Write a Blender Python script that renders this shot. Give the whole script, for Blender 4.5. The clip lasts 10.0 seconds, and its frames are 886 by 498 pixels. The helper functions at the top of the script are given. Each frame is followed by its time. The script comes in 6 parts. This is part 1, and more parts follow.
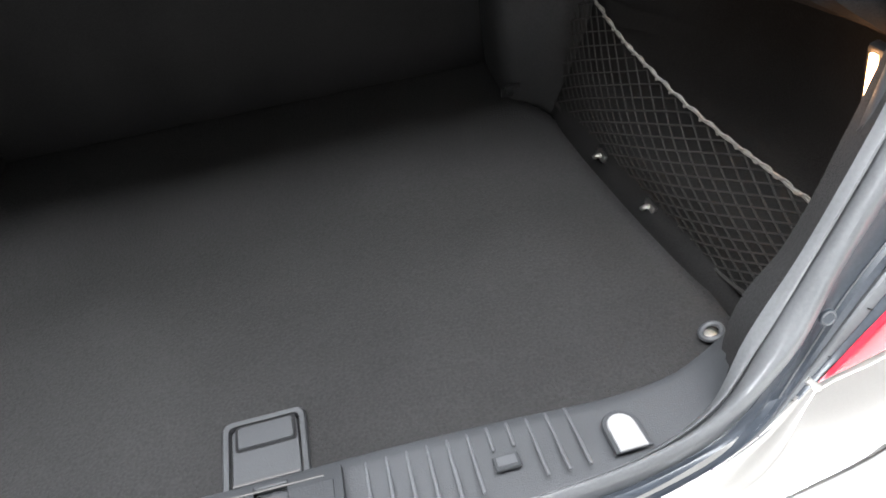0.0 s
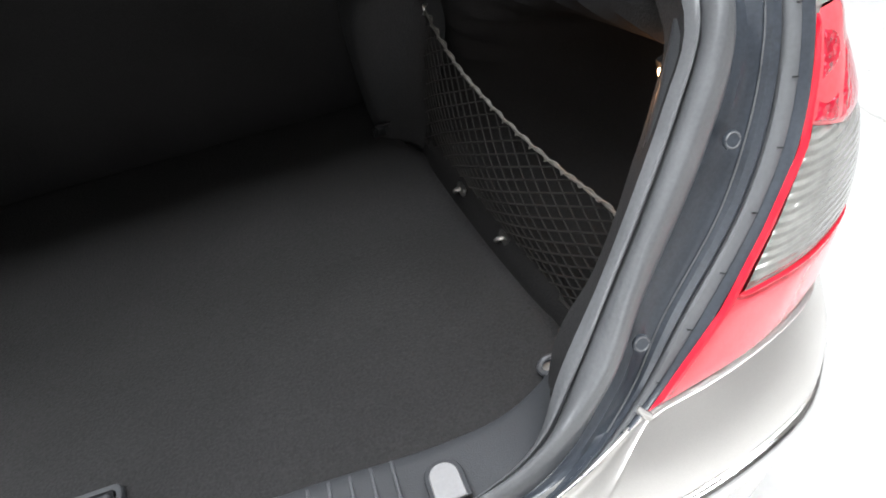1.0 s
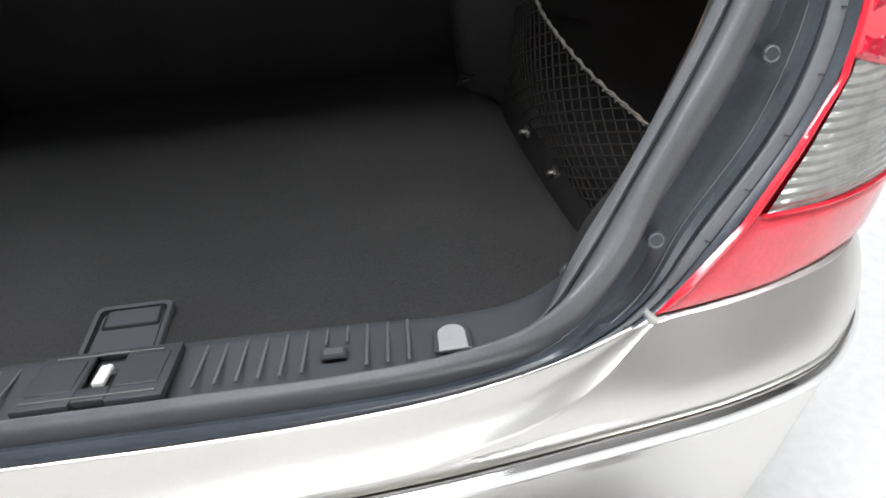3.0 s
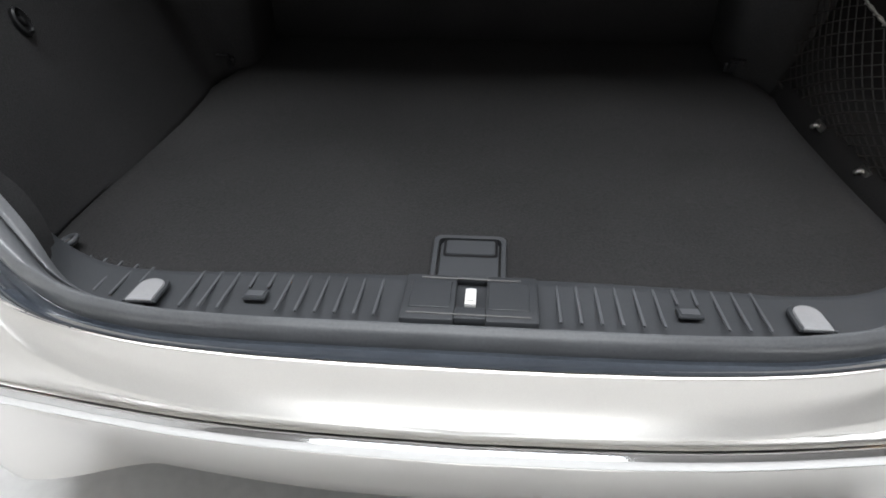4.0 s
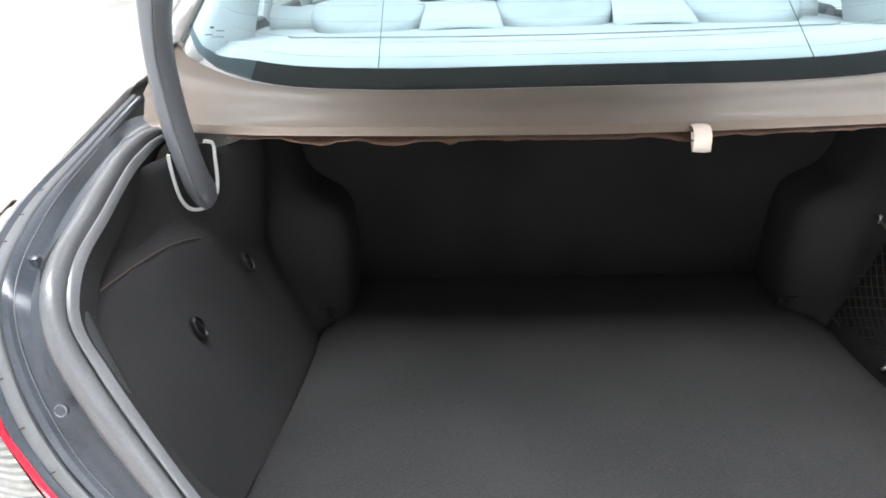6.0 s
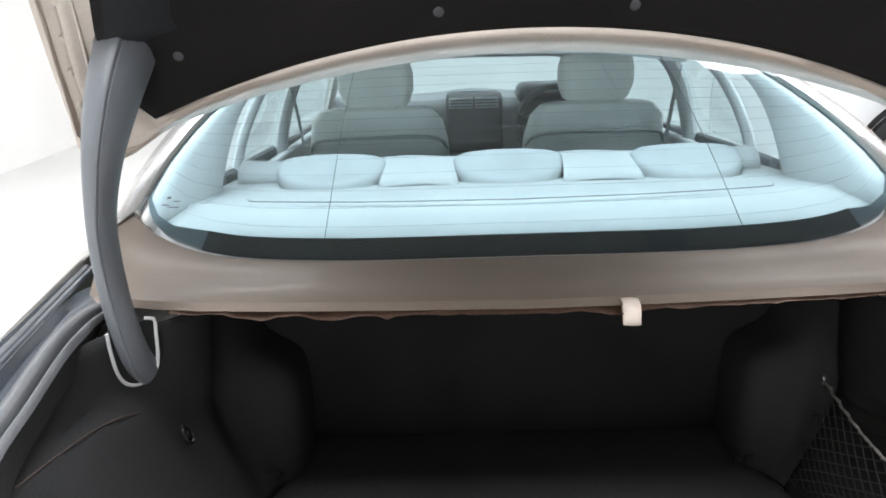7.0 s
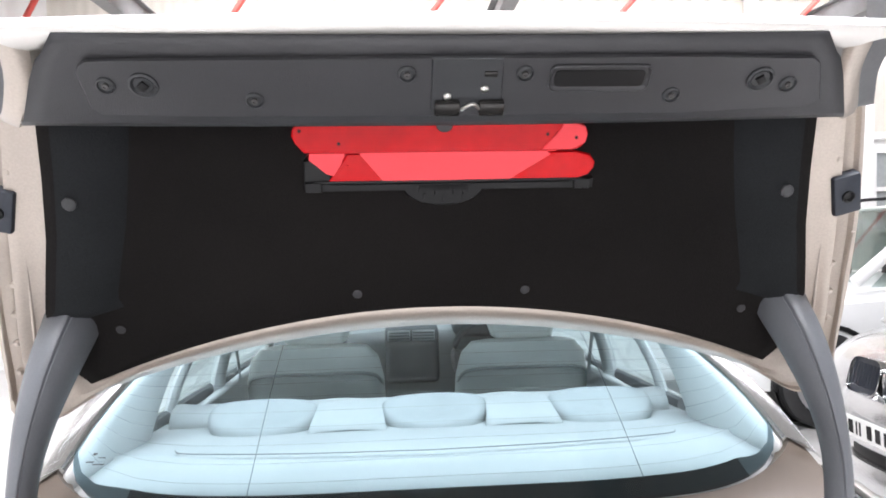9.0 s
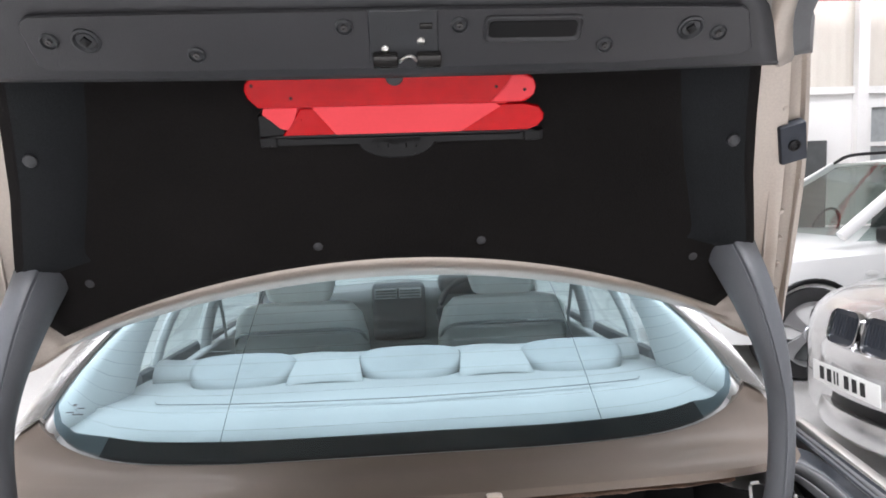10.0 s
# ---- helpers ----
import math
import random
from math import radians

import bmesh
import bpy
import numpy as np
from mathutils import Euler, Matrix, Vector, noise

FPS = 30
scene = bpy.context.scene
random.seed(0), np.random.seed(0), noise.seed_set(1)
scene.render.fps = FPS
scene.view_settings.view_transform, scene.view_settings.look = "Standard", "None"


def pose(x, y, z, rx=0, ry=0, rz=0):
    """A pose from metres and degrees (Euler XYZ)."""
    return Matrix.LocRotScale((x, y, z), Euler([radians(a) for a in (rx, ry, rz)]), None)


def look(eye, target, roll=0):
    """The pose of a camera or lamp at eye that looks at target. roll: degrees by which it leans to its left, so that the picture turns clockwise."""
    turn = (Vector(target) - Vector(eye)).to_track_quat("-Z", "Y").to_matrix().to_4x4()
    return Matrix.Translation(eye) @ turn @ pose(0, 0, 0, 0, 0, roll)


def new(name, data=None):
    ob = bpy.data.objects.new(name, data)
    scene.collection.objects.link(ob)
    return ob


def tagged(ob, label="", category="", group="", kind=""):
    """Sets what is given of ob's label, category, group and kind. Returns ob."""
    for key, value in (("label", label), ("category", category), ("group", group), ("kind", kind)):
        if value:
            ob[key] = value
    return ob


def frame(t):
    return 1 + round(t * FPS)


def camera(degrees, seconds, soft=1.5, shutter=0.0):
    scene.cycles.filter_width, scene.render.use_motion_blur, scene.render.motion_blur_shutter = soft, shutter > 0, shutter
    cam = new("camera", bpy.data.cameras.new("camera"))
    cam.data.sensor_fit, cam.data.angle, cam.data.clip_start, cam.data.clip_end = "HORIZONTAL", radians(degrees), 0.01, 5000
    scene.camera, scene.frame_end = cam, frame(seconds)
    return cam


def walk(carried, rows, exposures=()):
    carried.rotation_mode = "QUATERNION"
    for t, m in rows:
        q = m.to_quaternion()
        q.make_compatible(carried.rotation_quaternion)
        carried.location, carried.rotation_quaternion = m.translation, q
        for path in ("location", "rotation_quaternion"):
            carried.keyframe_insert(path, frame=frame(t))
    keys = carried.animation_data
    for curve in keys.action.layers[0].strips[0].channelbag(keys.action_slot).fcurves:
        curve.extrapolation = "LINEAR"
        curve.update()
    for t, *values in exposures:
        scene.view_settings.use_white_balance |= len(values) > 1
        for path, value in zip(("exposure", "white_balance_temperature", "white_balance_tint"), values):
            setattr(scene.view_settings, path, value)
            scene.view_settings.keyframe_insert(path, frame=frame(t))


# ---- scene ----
cam = camera(66.1, 10.0, soft=1.8)

PATH = [
    (0, (0.155, -0.165, 1.328), (0.355, 1.213, -0.106), -7.5),
    (0.5, (0.252, -0.179, 1.288), (0.514, 1.241, -0.097), -9.3),
    (1, (0.332, -0.186, 1.293), (0.601, 1.253, -0.072), -10.6),
    (1.5, (0.392, -0.21, 1.292), (0.653, 1.285, -0.011), -10.9),
    (2, (0.441, -0.269, 1.266), (0.614, 1.298, 0.036), -10.1),
    (2.2, (0.445, -0.285, 1.26), (0.592, 1.287, 0.036), -9.4),
    (3.3, (0.259, -0.374, 1.194), (0.262, 1.179, -0.066), -3.7),
    (3.5, (0.202, -0.39, 1.199), (0.121, 1.16, -0.061), -3.5),
    (4, (0.025, -0.378, 1.229), (-0.121, 1.123, -0.084), -1.5),
    (4.5, (-0.184, -0.413, 1.256), (-0.235, 1.174, 0.042), 2.7),
    (5, (-0.285, -0.404, 1.339), (-0.322, 1.226, 0.182), 2.2),
    (5.5, (-0.247, -0.383, 1.409), (-0.351, 1.291, 0.32), -0.8),
    (5.7, (-0.236, -0.374, 1.431), (-0.296, 1.327, 0.386), -1.6),
    (6.8, (-0.15, -0.325, 1.51), (-0.185, 1.53, 0.752), -1.9),
    (7, (-0.125, -0.33, 1.546), (-0.155, 1.546, 0.858), -2.0),
    (7.5, (-0.111, -0.347, 1.589), (-0.106, 1.584, 1.068), -1.7),
    (8, (-0.091, -0.367, 1.626), (-0.014, 1.605, 1.303), -1.7),
    (8.5, (-0.088, -0.386, 1.639), (0.031, 1.602, 1.455), -1.4),
    (9, (-0.07, -0.431, 1.647), (0.067, 1.562, 1.566), -1.2),
    (9.5, (-0.042, -0.469, 1.644), (0.071, 1.526, 1.558), -1.2),
    (10, (-0.003, -0.469, 1.631), (0.134, 1.516, 1.437), -1.9),
]
# the car is laid out along its boot sill; LEVEL brings it level with the floor
LEVEL = Matrix.Translation((0, .1, .7)) @ Matrix.Rotation(radians(-2.6), 4, "X") @ Matrix.Translation((0, -.1, -.7))
walk(cam, [(t, look(eye, target, roll)) for t, eye, target, roll in PATH], exposures=[(0, 1.25, 6500, 10), (0.5, 0.92, 6500, 10), (1, 0.55, 6500, 10), (1.5, 0.4, 6500, 10), (2, 0.35, 6500, 10), (3.5, 0.2, 6500, 10), (4, 0.1, 6500, 10), (4.5, 0.27, 6500, 10), (5, 0.68, 6500, 10), (5.5, 1.14, 6500, 10), (5.7, 1.15, 6500, 10), (6.8, 1.1, 6500, 10), (7, 0.76, 6500, 10), (7.5, 0.19, 6500, 12), (8, 0.48, 6550, 14), (8.5, 0.84, 6550, 15), (9, 0.82, 6550, 15), (9.5, 0.6, 6550, 15), (10, 0.46, 6550, 15)])

# ---------------------------------------------------------------- world and light
GROUND = 0.05
world = bpy.data.worlds.new("daylight")
scene.world = world
world.use_nodes = True
wn = world.node_tree
sky = wn.nodes.new("ShaderNodeTexSky")
sky.sky_type = "NISHITA"
sky.sun_disc = False
sky.sun_elevation = radians(48)
sky.sun_rotation = radians(160)
wn.links.new(sky.outputs[0], wn.nodes["Background"].inputs[0])
wn.nodes["Background"].inputs[1].default_value = 0.1


def area_lamp(name, where, target, sx, sy, power, colour):
    data = bpy.data.lights.new(name, "AREA")
    data.shape, data.size, data.size_y, data.energy, data.color = "RECTANGLE", sx, sy, power, colour
    ob = new(name, data)
    ob.matrix_world = look(where, target)
    return ob


# area lamps added under the closed roof, standing in for daylight from above
for eye, aim, wx, wy, power in (((0.2, -0.10, 4.55), (0.2, -0.0999, 0), 5.6, 1.4, 400), ((-3.6, 4.0, 4.5), (-4.6, 4.0001, 3.0), 0.9, 6.0, 130), ((4.8, 5.4, 4.55), (5.0, 5.4001, 0), 0.9, 5.0, 110), ((2.5, 7.7, 4.5), (2.5, 9.0, 2.6), 12.0, 0.8, 190), ((1.5, -5.6, 4.5), (1.5, -7.5, 2.0), 10.0, 0.9, 150)):
    area_lamp("added_overhead_daylight", eye, aim, wx, wy, power, (0.915, 0.95, 1.0))
# fill lamp in an assumed, unseen wide door behind the car, brightening the cabin
area_lamp("unseen_door_fill", (-0.2, -7.45, 1.5), (-0.2, 0, 1.5), 4.4, 2.7, 150, (0.93, 0.96, 1.0))


# ---------------------------------------------------------------- materials
def mat(name, base, rough=0.5, metal=0.0, vary=0.12, scale=6.0, fine=120.0, bump=0.0, coat=0.0, spec=0.5, rough_vary=0.0):
    """A Principled surface with slow stains and fine grain over its base colour."""
    m = bpy.data.materials.new(name)
    m.use_nodes = True
    nt = m.node_tree
    b = nt.nodes["Principled BSDF"]
    b.inputs["Roughness"].default_value = rough
    b.inputs["Metallic"].default_value = metal
    b.inputs["Coat Weight"].default_value = coat
    b.inputs["Coat Roughness"].default_value = 0.06
    b.inputs["Specular IOR Level"].default_value = spec
    tc = nt.nodes.new("ShaderNodeTexCoord")
    slow, grain = nt.nodes.new("ShaderNodeTexNoise"), nt.nodes.new("ShaderNodeTexNoise")
    slow.inputs["Scale"].default_value, grain.inputs["Scale"].default_value = scale, fine
    slow.inputs["Detail"].default_value = 4
    both = nt.nodes.new("ShaderNodeMath")
    both.operation = "ADD"
    ramp = nt.nodes.new("ShaderNodeValToRGB")
    lo, hi = [max(0.0, c * (1 - vary)) for c in base], [min(1.0, c * (1 + vary)) for c in base]
    half = nt.nodes.new("ShaderNodeMath")
    half.operation, half.inputs[1].default_value = "MULTIPLY", 0.5
    ramp.color_ramp.elements[0].position, ramp.color_ramp.elements[1].position = 0.35, 0.65
    ramp.color_ramp.elements[0].color, ramp.color_ramp.elements[1].color = (*lo, 1), (*hi, 1)
    for n in (slow, grain):
        nt.links.new(tc.outputs["Object"], n.inputs["Vector"])
    nt.links.new(slow.outputs[0], both.inputs[0])
    nt.links.new(grain.outputs[0], both.inputs[1])
    nt.links.new(both.outputs[0], half.inputs[0])
    nt.links.new(half.outputs[0], ramp.inputs[0])
    nt.links.new(ramp.outputs[0], b.inputs["Base Color"])
    if bump:
        bp = nt.nodes.new("ShaderNodeBump")
        bp.inputs["Strength"].default_value, bp.inputs["Distance"].default_value = bump, 0.002
        nt.links.new(grain.outputs[0], bp.inputs["Height"])
        nt.links.new(bp.outputs[0], b.inputs["Normal"])
    if rough_vary:
        rr = nt.nodes.new("ShaderNodeMapRange")
        rr.inputs[3].default_value, rr.inputs[4].default_value = max(0.02, rough - rough_vary), rough + rough_vary
        nt.links.new(slow.outputs[0], rr.inputs[0])
        nt.links.new(rr.outputs[0], b.inputs["Roughness"])
    return m


def glass(name, tint, gloss=0.03, haze=0.0):
    """A thin tinted pane: lets light straight through, with a clear mirror sheen."""
    m = bpy.data.materials.new(name)
    m.use_nodes = True
    nt = m.node_tree
    nt.nodes.remove(nt.nodes["Principled BSDF"])
    clear, shine, mix, slant, power, sheen = (nt.nodes.new("ShaderNode" + k) for k in ("BsdfTransparent", "BsdfGlossy", "MixShader", "LayerWeight", "Math", "MapRange"))
    clear.inputs[0].default_value = (*tint, 1)
    shine.inputs["Roughness"].default_value = gloss
    slant.inputs[0].default_value = 0.5
    power.operation, power.inputs[1].default_value = "POWER", 5.0
    sheen.inputs[3].default_value, sheen.inputs[4].default_value = 0.05, 0.8
    nt.links.new(slant.outputs["Facing"], power.inputs[0])
    nt.links.new(power.outputs[0], sheen.inputs[0])
    nt.links.new(sheen.outputs[0], mix.inputs[0])
    nt.links.new(clear.outputs[0], mix.inputs[1])
    nt.links.new(shine.outputs[0], mix.inputs[2])
    nt.links.new(mix.outputs[0], nt.nodes["Material Output"].inputs[0])
    return m


def glowing(name, colour, strength):
    m = bpy.data.materials.new(name)
    m.use_nodes = True
    b = m.node_tree.nodes["Principled BSDF"]
    b.inputs["Base Color"].default_value = (*colour, 1)
    b.inputs["Emission Color"].default_value = (*colour, 1)
    b.inputs["Emission Strength"].default_value = strength
    return m


def ribbed(m, scale, axis, strength, distance=0.002, wavy=0.0):
    """Fine moulded ridges in a lens or a panel, as relief."""
    nt = m.node_tree
    tc, wave, bp = (nt.nodes.new("ShaderNode" + k) for k in ("TexCoord", "TexWave", "Bump"))
    wave.bands_direction = axis
    wave.inputs["Scale"].default_value = scale
    wave.inputs["Distortion"].default_value = wavy
    bp.inputs["Strength"].default_value, bp.inputs["Distance"].default_value = strength, distance
    nt.links.new(tc.outputs["Object"], wave.inputs["Vector"])
    nt.links.new(wave.outputs[1], bp.inputs["Height"])
    nt.links.new(bp.outputs[0], nt.nodes["Principled BSDF"].inputs["Normal"])
    return m


def prisms(m, scale, strength):
    """Many small tilted facets, as in a moulded reflector."""
    nt = m.node_tree
    tc, vo, bp = nt.nodes.new("ShaderNodeTexCoord"), nt.nodes.new("ShaderNodeTexVoronoi"), nt.nodes.new("ShaderNodeBump")
    vo.inputs["Scale"].default_value = scale
    bp.inputs["Strength"].default_value, bp.inputs["Distance"].default_value = strength, .004
    nt.links.new(tc.outputs["Object"], vo.inputs["Vector"])
    nt.links.new(vo.outputs["Distance"], bp.inputs["Height"])
    nt.links.new(bp.outputs[0], nt.nodes["Principled BSDF"].inputs["Normal"])
    return m


PAINT = mat("champagne_metallic_paint", (0.63, 0.61, 0.58), 0.34, 0.8, 0.05, 3, 900, 0, 0.55, rough_vary=0.05)
# lid's inner champagne, with its shade and the boot lamps' warmth in the colour
PAINT_IN = mat("champagne_paint_inner_shaded", (0.485, 0.425, 0.37), 0.38, 0.5, 0.08, 8, 300, 0.05, 0.3)
# body champagne darkened and warmed: the open lid's shade put into the colour
DECK = mat("champagne_paint_lid_shaded", (0.18, 0.145, 0.118), 0.46, 0.6, 0.08, 6, 700, 0, 0.05)
# dark slate for the channel and flanges, unlike the champagne body
GUTTER = mat("dark_slate_gutter", (0.036, 0.042, 0.051), 0.34, 0.0, 0.25, 14, 250, 0.08, 0.12, rough_vary=0.1)
RIBS = mat("rib_plastic", (0.085, 0.088, 0.093), 0.3, 0, 0.15, 10, 700, 0.1, 0, 0.6)
SEAL = mat("weatherstrip_rubber", (0.105, 0.108, 0.112), 0.33, 0, 0.13, 18, 300, 0.05, 0.0, 0.6, rough_vary=0.06)
CARPET = mat("charcoal_boot_carpet", (0.0235, 0.023, 0.0228), 0.97, 0, 0.30, 3, 300, 0.9, 0, 0.15)
LINING = mat("charcoal_felt_lining", (0.0225, 0.0222, 0.0225), 0.95, 0, 0.3, 4, 420, 0.6, 0, 0.2)
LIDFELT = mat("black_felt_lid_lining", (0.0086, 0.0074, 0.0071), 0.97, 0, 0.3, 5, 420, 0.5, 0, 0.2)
PLASTIC = mat("dark_grey_moulded_plastic", (0.036, 0.038, 0.041), 0.48, 0, 0.15, 10, 700, 0.25, 0, 0.5)
LIDPLASTIC = mat("black_lid_trim_plastic", (0.036, 0.036, 0.039), 0.46, 0, 0.15, 8, 700, 0.25, 0, 0.5)
BLACK = mat("black_plastic", (0.007, 0.007, 0.0075), 0.42, 0, 0.1, 20, 300, 0.05, 0, 0.3)
STEEL = mat("zinc_plated_steel", (0.62, 0.6, 0.57), 0.28, 1.0, 0.12, 40, 300, 0.05)
TRIMSTRIP = mat("polished_window_trim", (0.60, 0.595, 0.59), 0.22, 1.0, 0.06, 10, 100)
CHROME = mat("chrome_strip", (0.8, 0.8, 0.8), 0.08, 1.0, 0.03, 10, 100)
CLIP = mat("grey_trim_clip", (0.075, 0.072, 0.07), 0.6, 0, 0.15, 60, 300)
STICKER = mat("pale_grey_sticker", (0.25, 0.248, 0.25), 0.35, 0, 0.06, 60, 300)
STRAP = mat("cream_pull_strap", (0.72, 0.62, 0.54), 0.7, 0, 0.1, 60, 500, 0.2)
ARM = mat("grey_hinge_cover_plastic", (0.125, 0.132, 0.143), 0.42, 0, 0.12, 8, 600, 0.2)
BRACKET = mat("light_grey_edge_trim", (0.5, 0.5, 0.49), 0.45, 0, 0.08, 30, 300)
NET = mat("black_elastic_cord", (0.012, 0.011, 0.0098), 0.78, 0, 0.3, 60, 600, 0.3, 0, 0.25)
ROPE = mat("grey_bound_elastic_cord", (0.10, 0.093, 0.082), 0.75, 0, 0.3, 90, 600, 0.4)
RED = mat("red_lamp_lens", (0.62, 0.012, 0.03), 0.12, 0, 0.12, 30, 200, 0, 0.8, 0.7)
RED2 = ribbed(mat("red_fog_lamp_lens", (0.68, 0.06, 0.08), 0.2, 0, 0.12, 30, 200, 0, 0.8, 0.7), 62, "Z", 0.06)
RED3 = mat("red_brake_lamp_lens", (0.72, 0.085, 0.10), 0.16, 0, 0.12, 30, 160, 0.1, 0.9, 0.6)
PRISM = prisms(mat("deep_red_prism_lens", (0.60, 0.008, 0.035), 0.12, 0.25, 0.35, 60, 160, 0, 0.7, 0.8), 150, 0.6)
PINK = mat("pale_red_reflector_ribs", (0.90, 0.55, 0.52), 0.2, 0, 0.3, 200, 900, 0, 0.5, 0.6)
LENS = ribbed(mat("clear_ribbed_lamp_lens", (0.33, 0.325, 0.30), 0.16, 0.35, 0.2, 14, 60, 0, 0.6, 0.6), 34, "Z", 0.9, 0.0045, 1.2)
TRI_RED = prisms(mat("red_reflector_plastic", (0.62, 0.004, 0.008), 0.2, 0, 0.10, 7, 40, 0, 0.10, 0.2), 420, 0.02)
TRI_FLUO = mat("fluorescent_red_plastic", (1.0, 0.085, 0.10), 0.5, 0, 0.04, 20, 200, 0, 0.0, 0.2)
SHELF = mat("pale_grey_shelf_cloth", (0.33, 0.33, 0.325), 0.9, 0, 0.07, 5, 400, 0.2)
HEADREST = mat("pale_grey_headrest_cloth", (0.28, 0.285, 0.285), 0.9, 0, 0.08, 8, 400, 0.2)
CABIN = mat("pale_grey_cabin_trim", (0.50, 0.50, 0.49), 0.85, 0, 0.06, 5, 400, 0.15)
SEATS = mat("grey_beige_leather", (0.84, 0.83, 0.79), 0.6, 0, 0.1, 6, 300, 0.2)
DASH = mat("dark_grey_dashboard", (0.13, 0.13, 0.13), 0.65, 0, 0.12, 6, 400, 0.2)
TINT = glass("green_tinted_window", (0.62, 0.80, 0.86))
CLEAR = glass("clear_car_window", (0.90, 0.94, 0.93))
SMOKED = glass("smoked_car_window", (0.46, 0.53, 0.51))
WIRE = mat("heater_wire", (0.16, 0.15, 0.14), 0.5, 0.3, 0.1)
FRIT = mat("grey_dotted_window_edge", (0.085, 0.095, 0.10), 0.4, 0, 0.3, 200, 900)
LEAD = mat("dark_window_lead", (0.02, 0.02, 0.022), 0.5, 0, 0.1)
TYRE = mat("tyre_rubber", (0.025, 0.025, 0.026), 0.75, 0, 0.25, 12, 200, 0.3)
ALLOY = mat("silver_alloy_wheel", (0.66, 0.66, 0.67), 0.3, 0.75, 0.06, 12, 200, 0, 0.4)
SILVER = mat("silver_metallic_paint", (0.62, 0.62, 0.625), 0.24, 0.9, 0.05, 4, 800, 0, 0.9)
WHITE = mat("white_car_paint", (0.80, 0.80, 0.79), 0.3, 0, 0.03, 4, 400, 0, 0.8)
BRICKISH = mat("grey_blockwork", (0.30, 0.29, 0.28), 0.9, 0, 0.15, 3, 60, 0.2)
WALL = mat("white_painted_wall", (0.80, 0.79, 0.77), 0.85, 0, 0.05, 1.5, 60, 0.1)
CLAD = ribbed(mat("cream_profiled_cladding", (0.66, 0.62, 0.55), 0.6, 0, 0.06, 1.2, 50), 2.2, "X", 0.4, 0.02)
# darker copy of the lining felt, holding the deep recess's shade
SHADED_FELT = mat("charcoal_felt_shaded", (0.0105, 0.010, 0.0098), 0.97, 0, 0.3, 5, 420, 0.5, 0, 0.1)
GASKET = mat("grey_lamp_gasket_rubber", (0.105, 0.108, 0.112), 0.5, 0, 0.08, 20, 200, 0.12)
BOOTWALL = mat("charcoal_seat_back_felt", (0.0125, 0.012, 0.0118), 0.97, 0, 0.3, 5, 420, 0.5, 0, 0.1)
BOLSTER = mat("slate_lid_bolster_felt", (0.0135, 0.0148, 0.0162), 0.95, 0, 0.25, 5, 420, 0.5, 0, 0.2)
FLOOR = mat("pale_painted_concrete", (0.62, 0.612, 0.595), 0.55, 0, 0.07, 1.3, 40, 0.12, rough_vary=0.15)
ROOFMAT = mat("pale_roof_sheeting", (0.42, 0.41, 0.39), 0.7, 0, 0.06, 1.0, 40, 0.1)
REDSTEEL = mat("red_oxide_painted_steel", (0.50, 0.06, 0.045), 0.5, 0, 0.15, 6, 100, 0.1)
GREYSTEEL = mat("grey_painted_steel", (0.22, 0.22, 0.22), 0.5, 0.2, 0.12, 6, 100, 0.1)
PLATE = mat("white_number_plate", (0.78, 0.78, 0.76), 0.35, 0, 0.02, 10, 100)
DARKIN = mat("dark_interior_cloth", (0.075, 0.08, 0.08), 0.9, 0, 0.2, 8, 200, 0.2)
JOINT = mat("dirty_floor_joint", (0.46, 0.45, 0.43), 0.9, 0, 0.3, 12, 60)


# ---------------------------------------------------------------- building helpers
def V(*p):
    return Vector(p)


def curve(points, n):
    """n points along a smooth line through the given ones, evenly spaced by chord."""
    p = [Vector(q) for q in points]
    t = [0.0]
    for a, b in zip(p, p[1:]):
        t.append(t[-1] + max((b - a).length, 1e-6) ** 0.5)
    ext = [p[0] * 2 - p[1]] + p + [p[-1] * 2 - p[-2]]
    te = [2 * t[0] - t[1]] + t + [2 * t[-1] - t[-2]]
    dense = []
    for i in range(len(p) - 1):
        p0, p1, p2, p3 = ext[i:i + 4]
        t0, t1, t2, t3 = te[i:i + 4]
        for k in range(16):
            s = t1 + (t2 - t1) * k / 16
            a1 = p0 * ((t1 - s) / (t1 - t0)) + p1 * ((s - t0) / (t1 - t0))
            a2 = p1 * ((t2 - s) / (t2 - t1)) + p2 * ((s - t1) / (t2 - t1))
            a3 = p2 * ((t3 - s) / (t3 - t2)) + p3 * ((s - t2) / (t3 - t2))
            b1 = a1 * ((t2 - s) / (t2 - t0)) + a2 * ((s - t0) / (t2 - t0))
            b2 = a2 * ((t3 - s) / (t3 - t1)) + a3 * ((s - t1) / (t3 - t1))
            dense.append(b1 * ((t2 - s) / (t2 - t1)) + b2 * ((s - t1) / (t2 - t1)))
    dense.append(p[-1].copy())
    run = [0.0]
    for a, b in zip(dense, dense[1:]):
        run.append(run[-1] + (b - a).length)
    out, j = [], 0
    for k in range(n):
        s = run[-1] * k / (n - 1)
        while j < len(run) - 2 and run[j + 1] < s:
            j += 1
        f = (s - run[j]) / max(run[j + 1] - run[j], 1e-9)
        out.append(dense[j].lerp(dense[j + 1], min(max(f, 0), 1)))
    return out


def flip(p):
    return Vector((-p[0], p[1], p[2]))


def full(half):
    """A half line from the car's middle outwards, with its mirror half before it."""
    return [flip(p) for p in half[:0:-1]] + list(half)


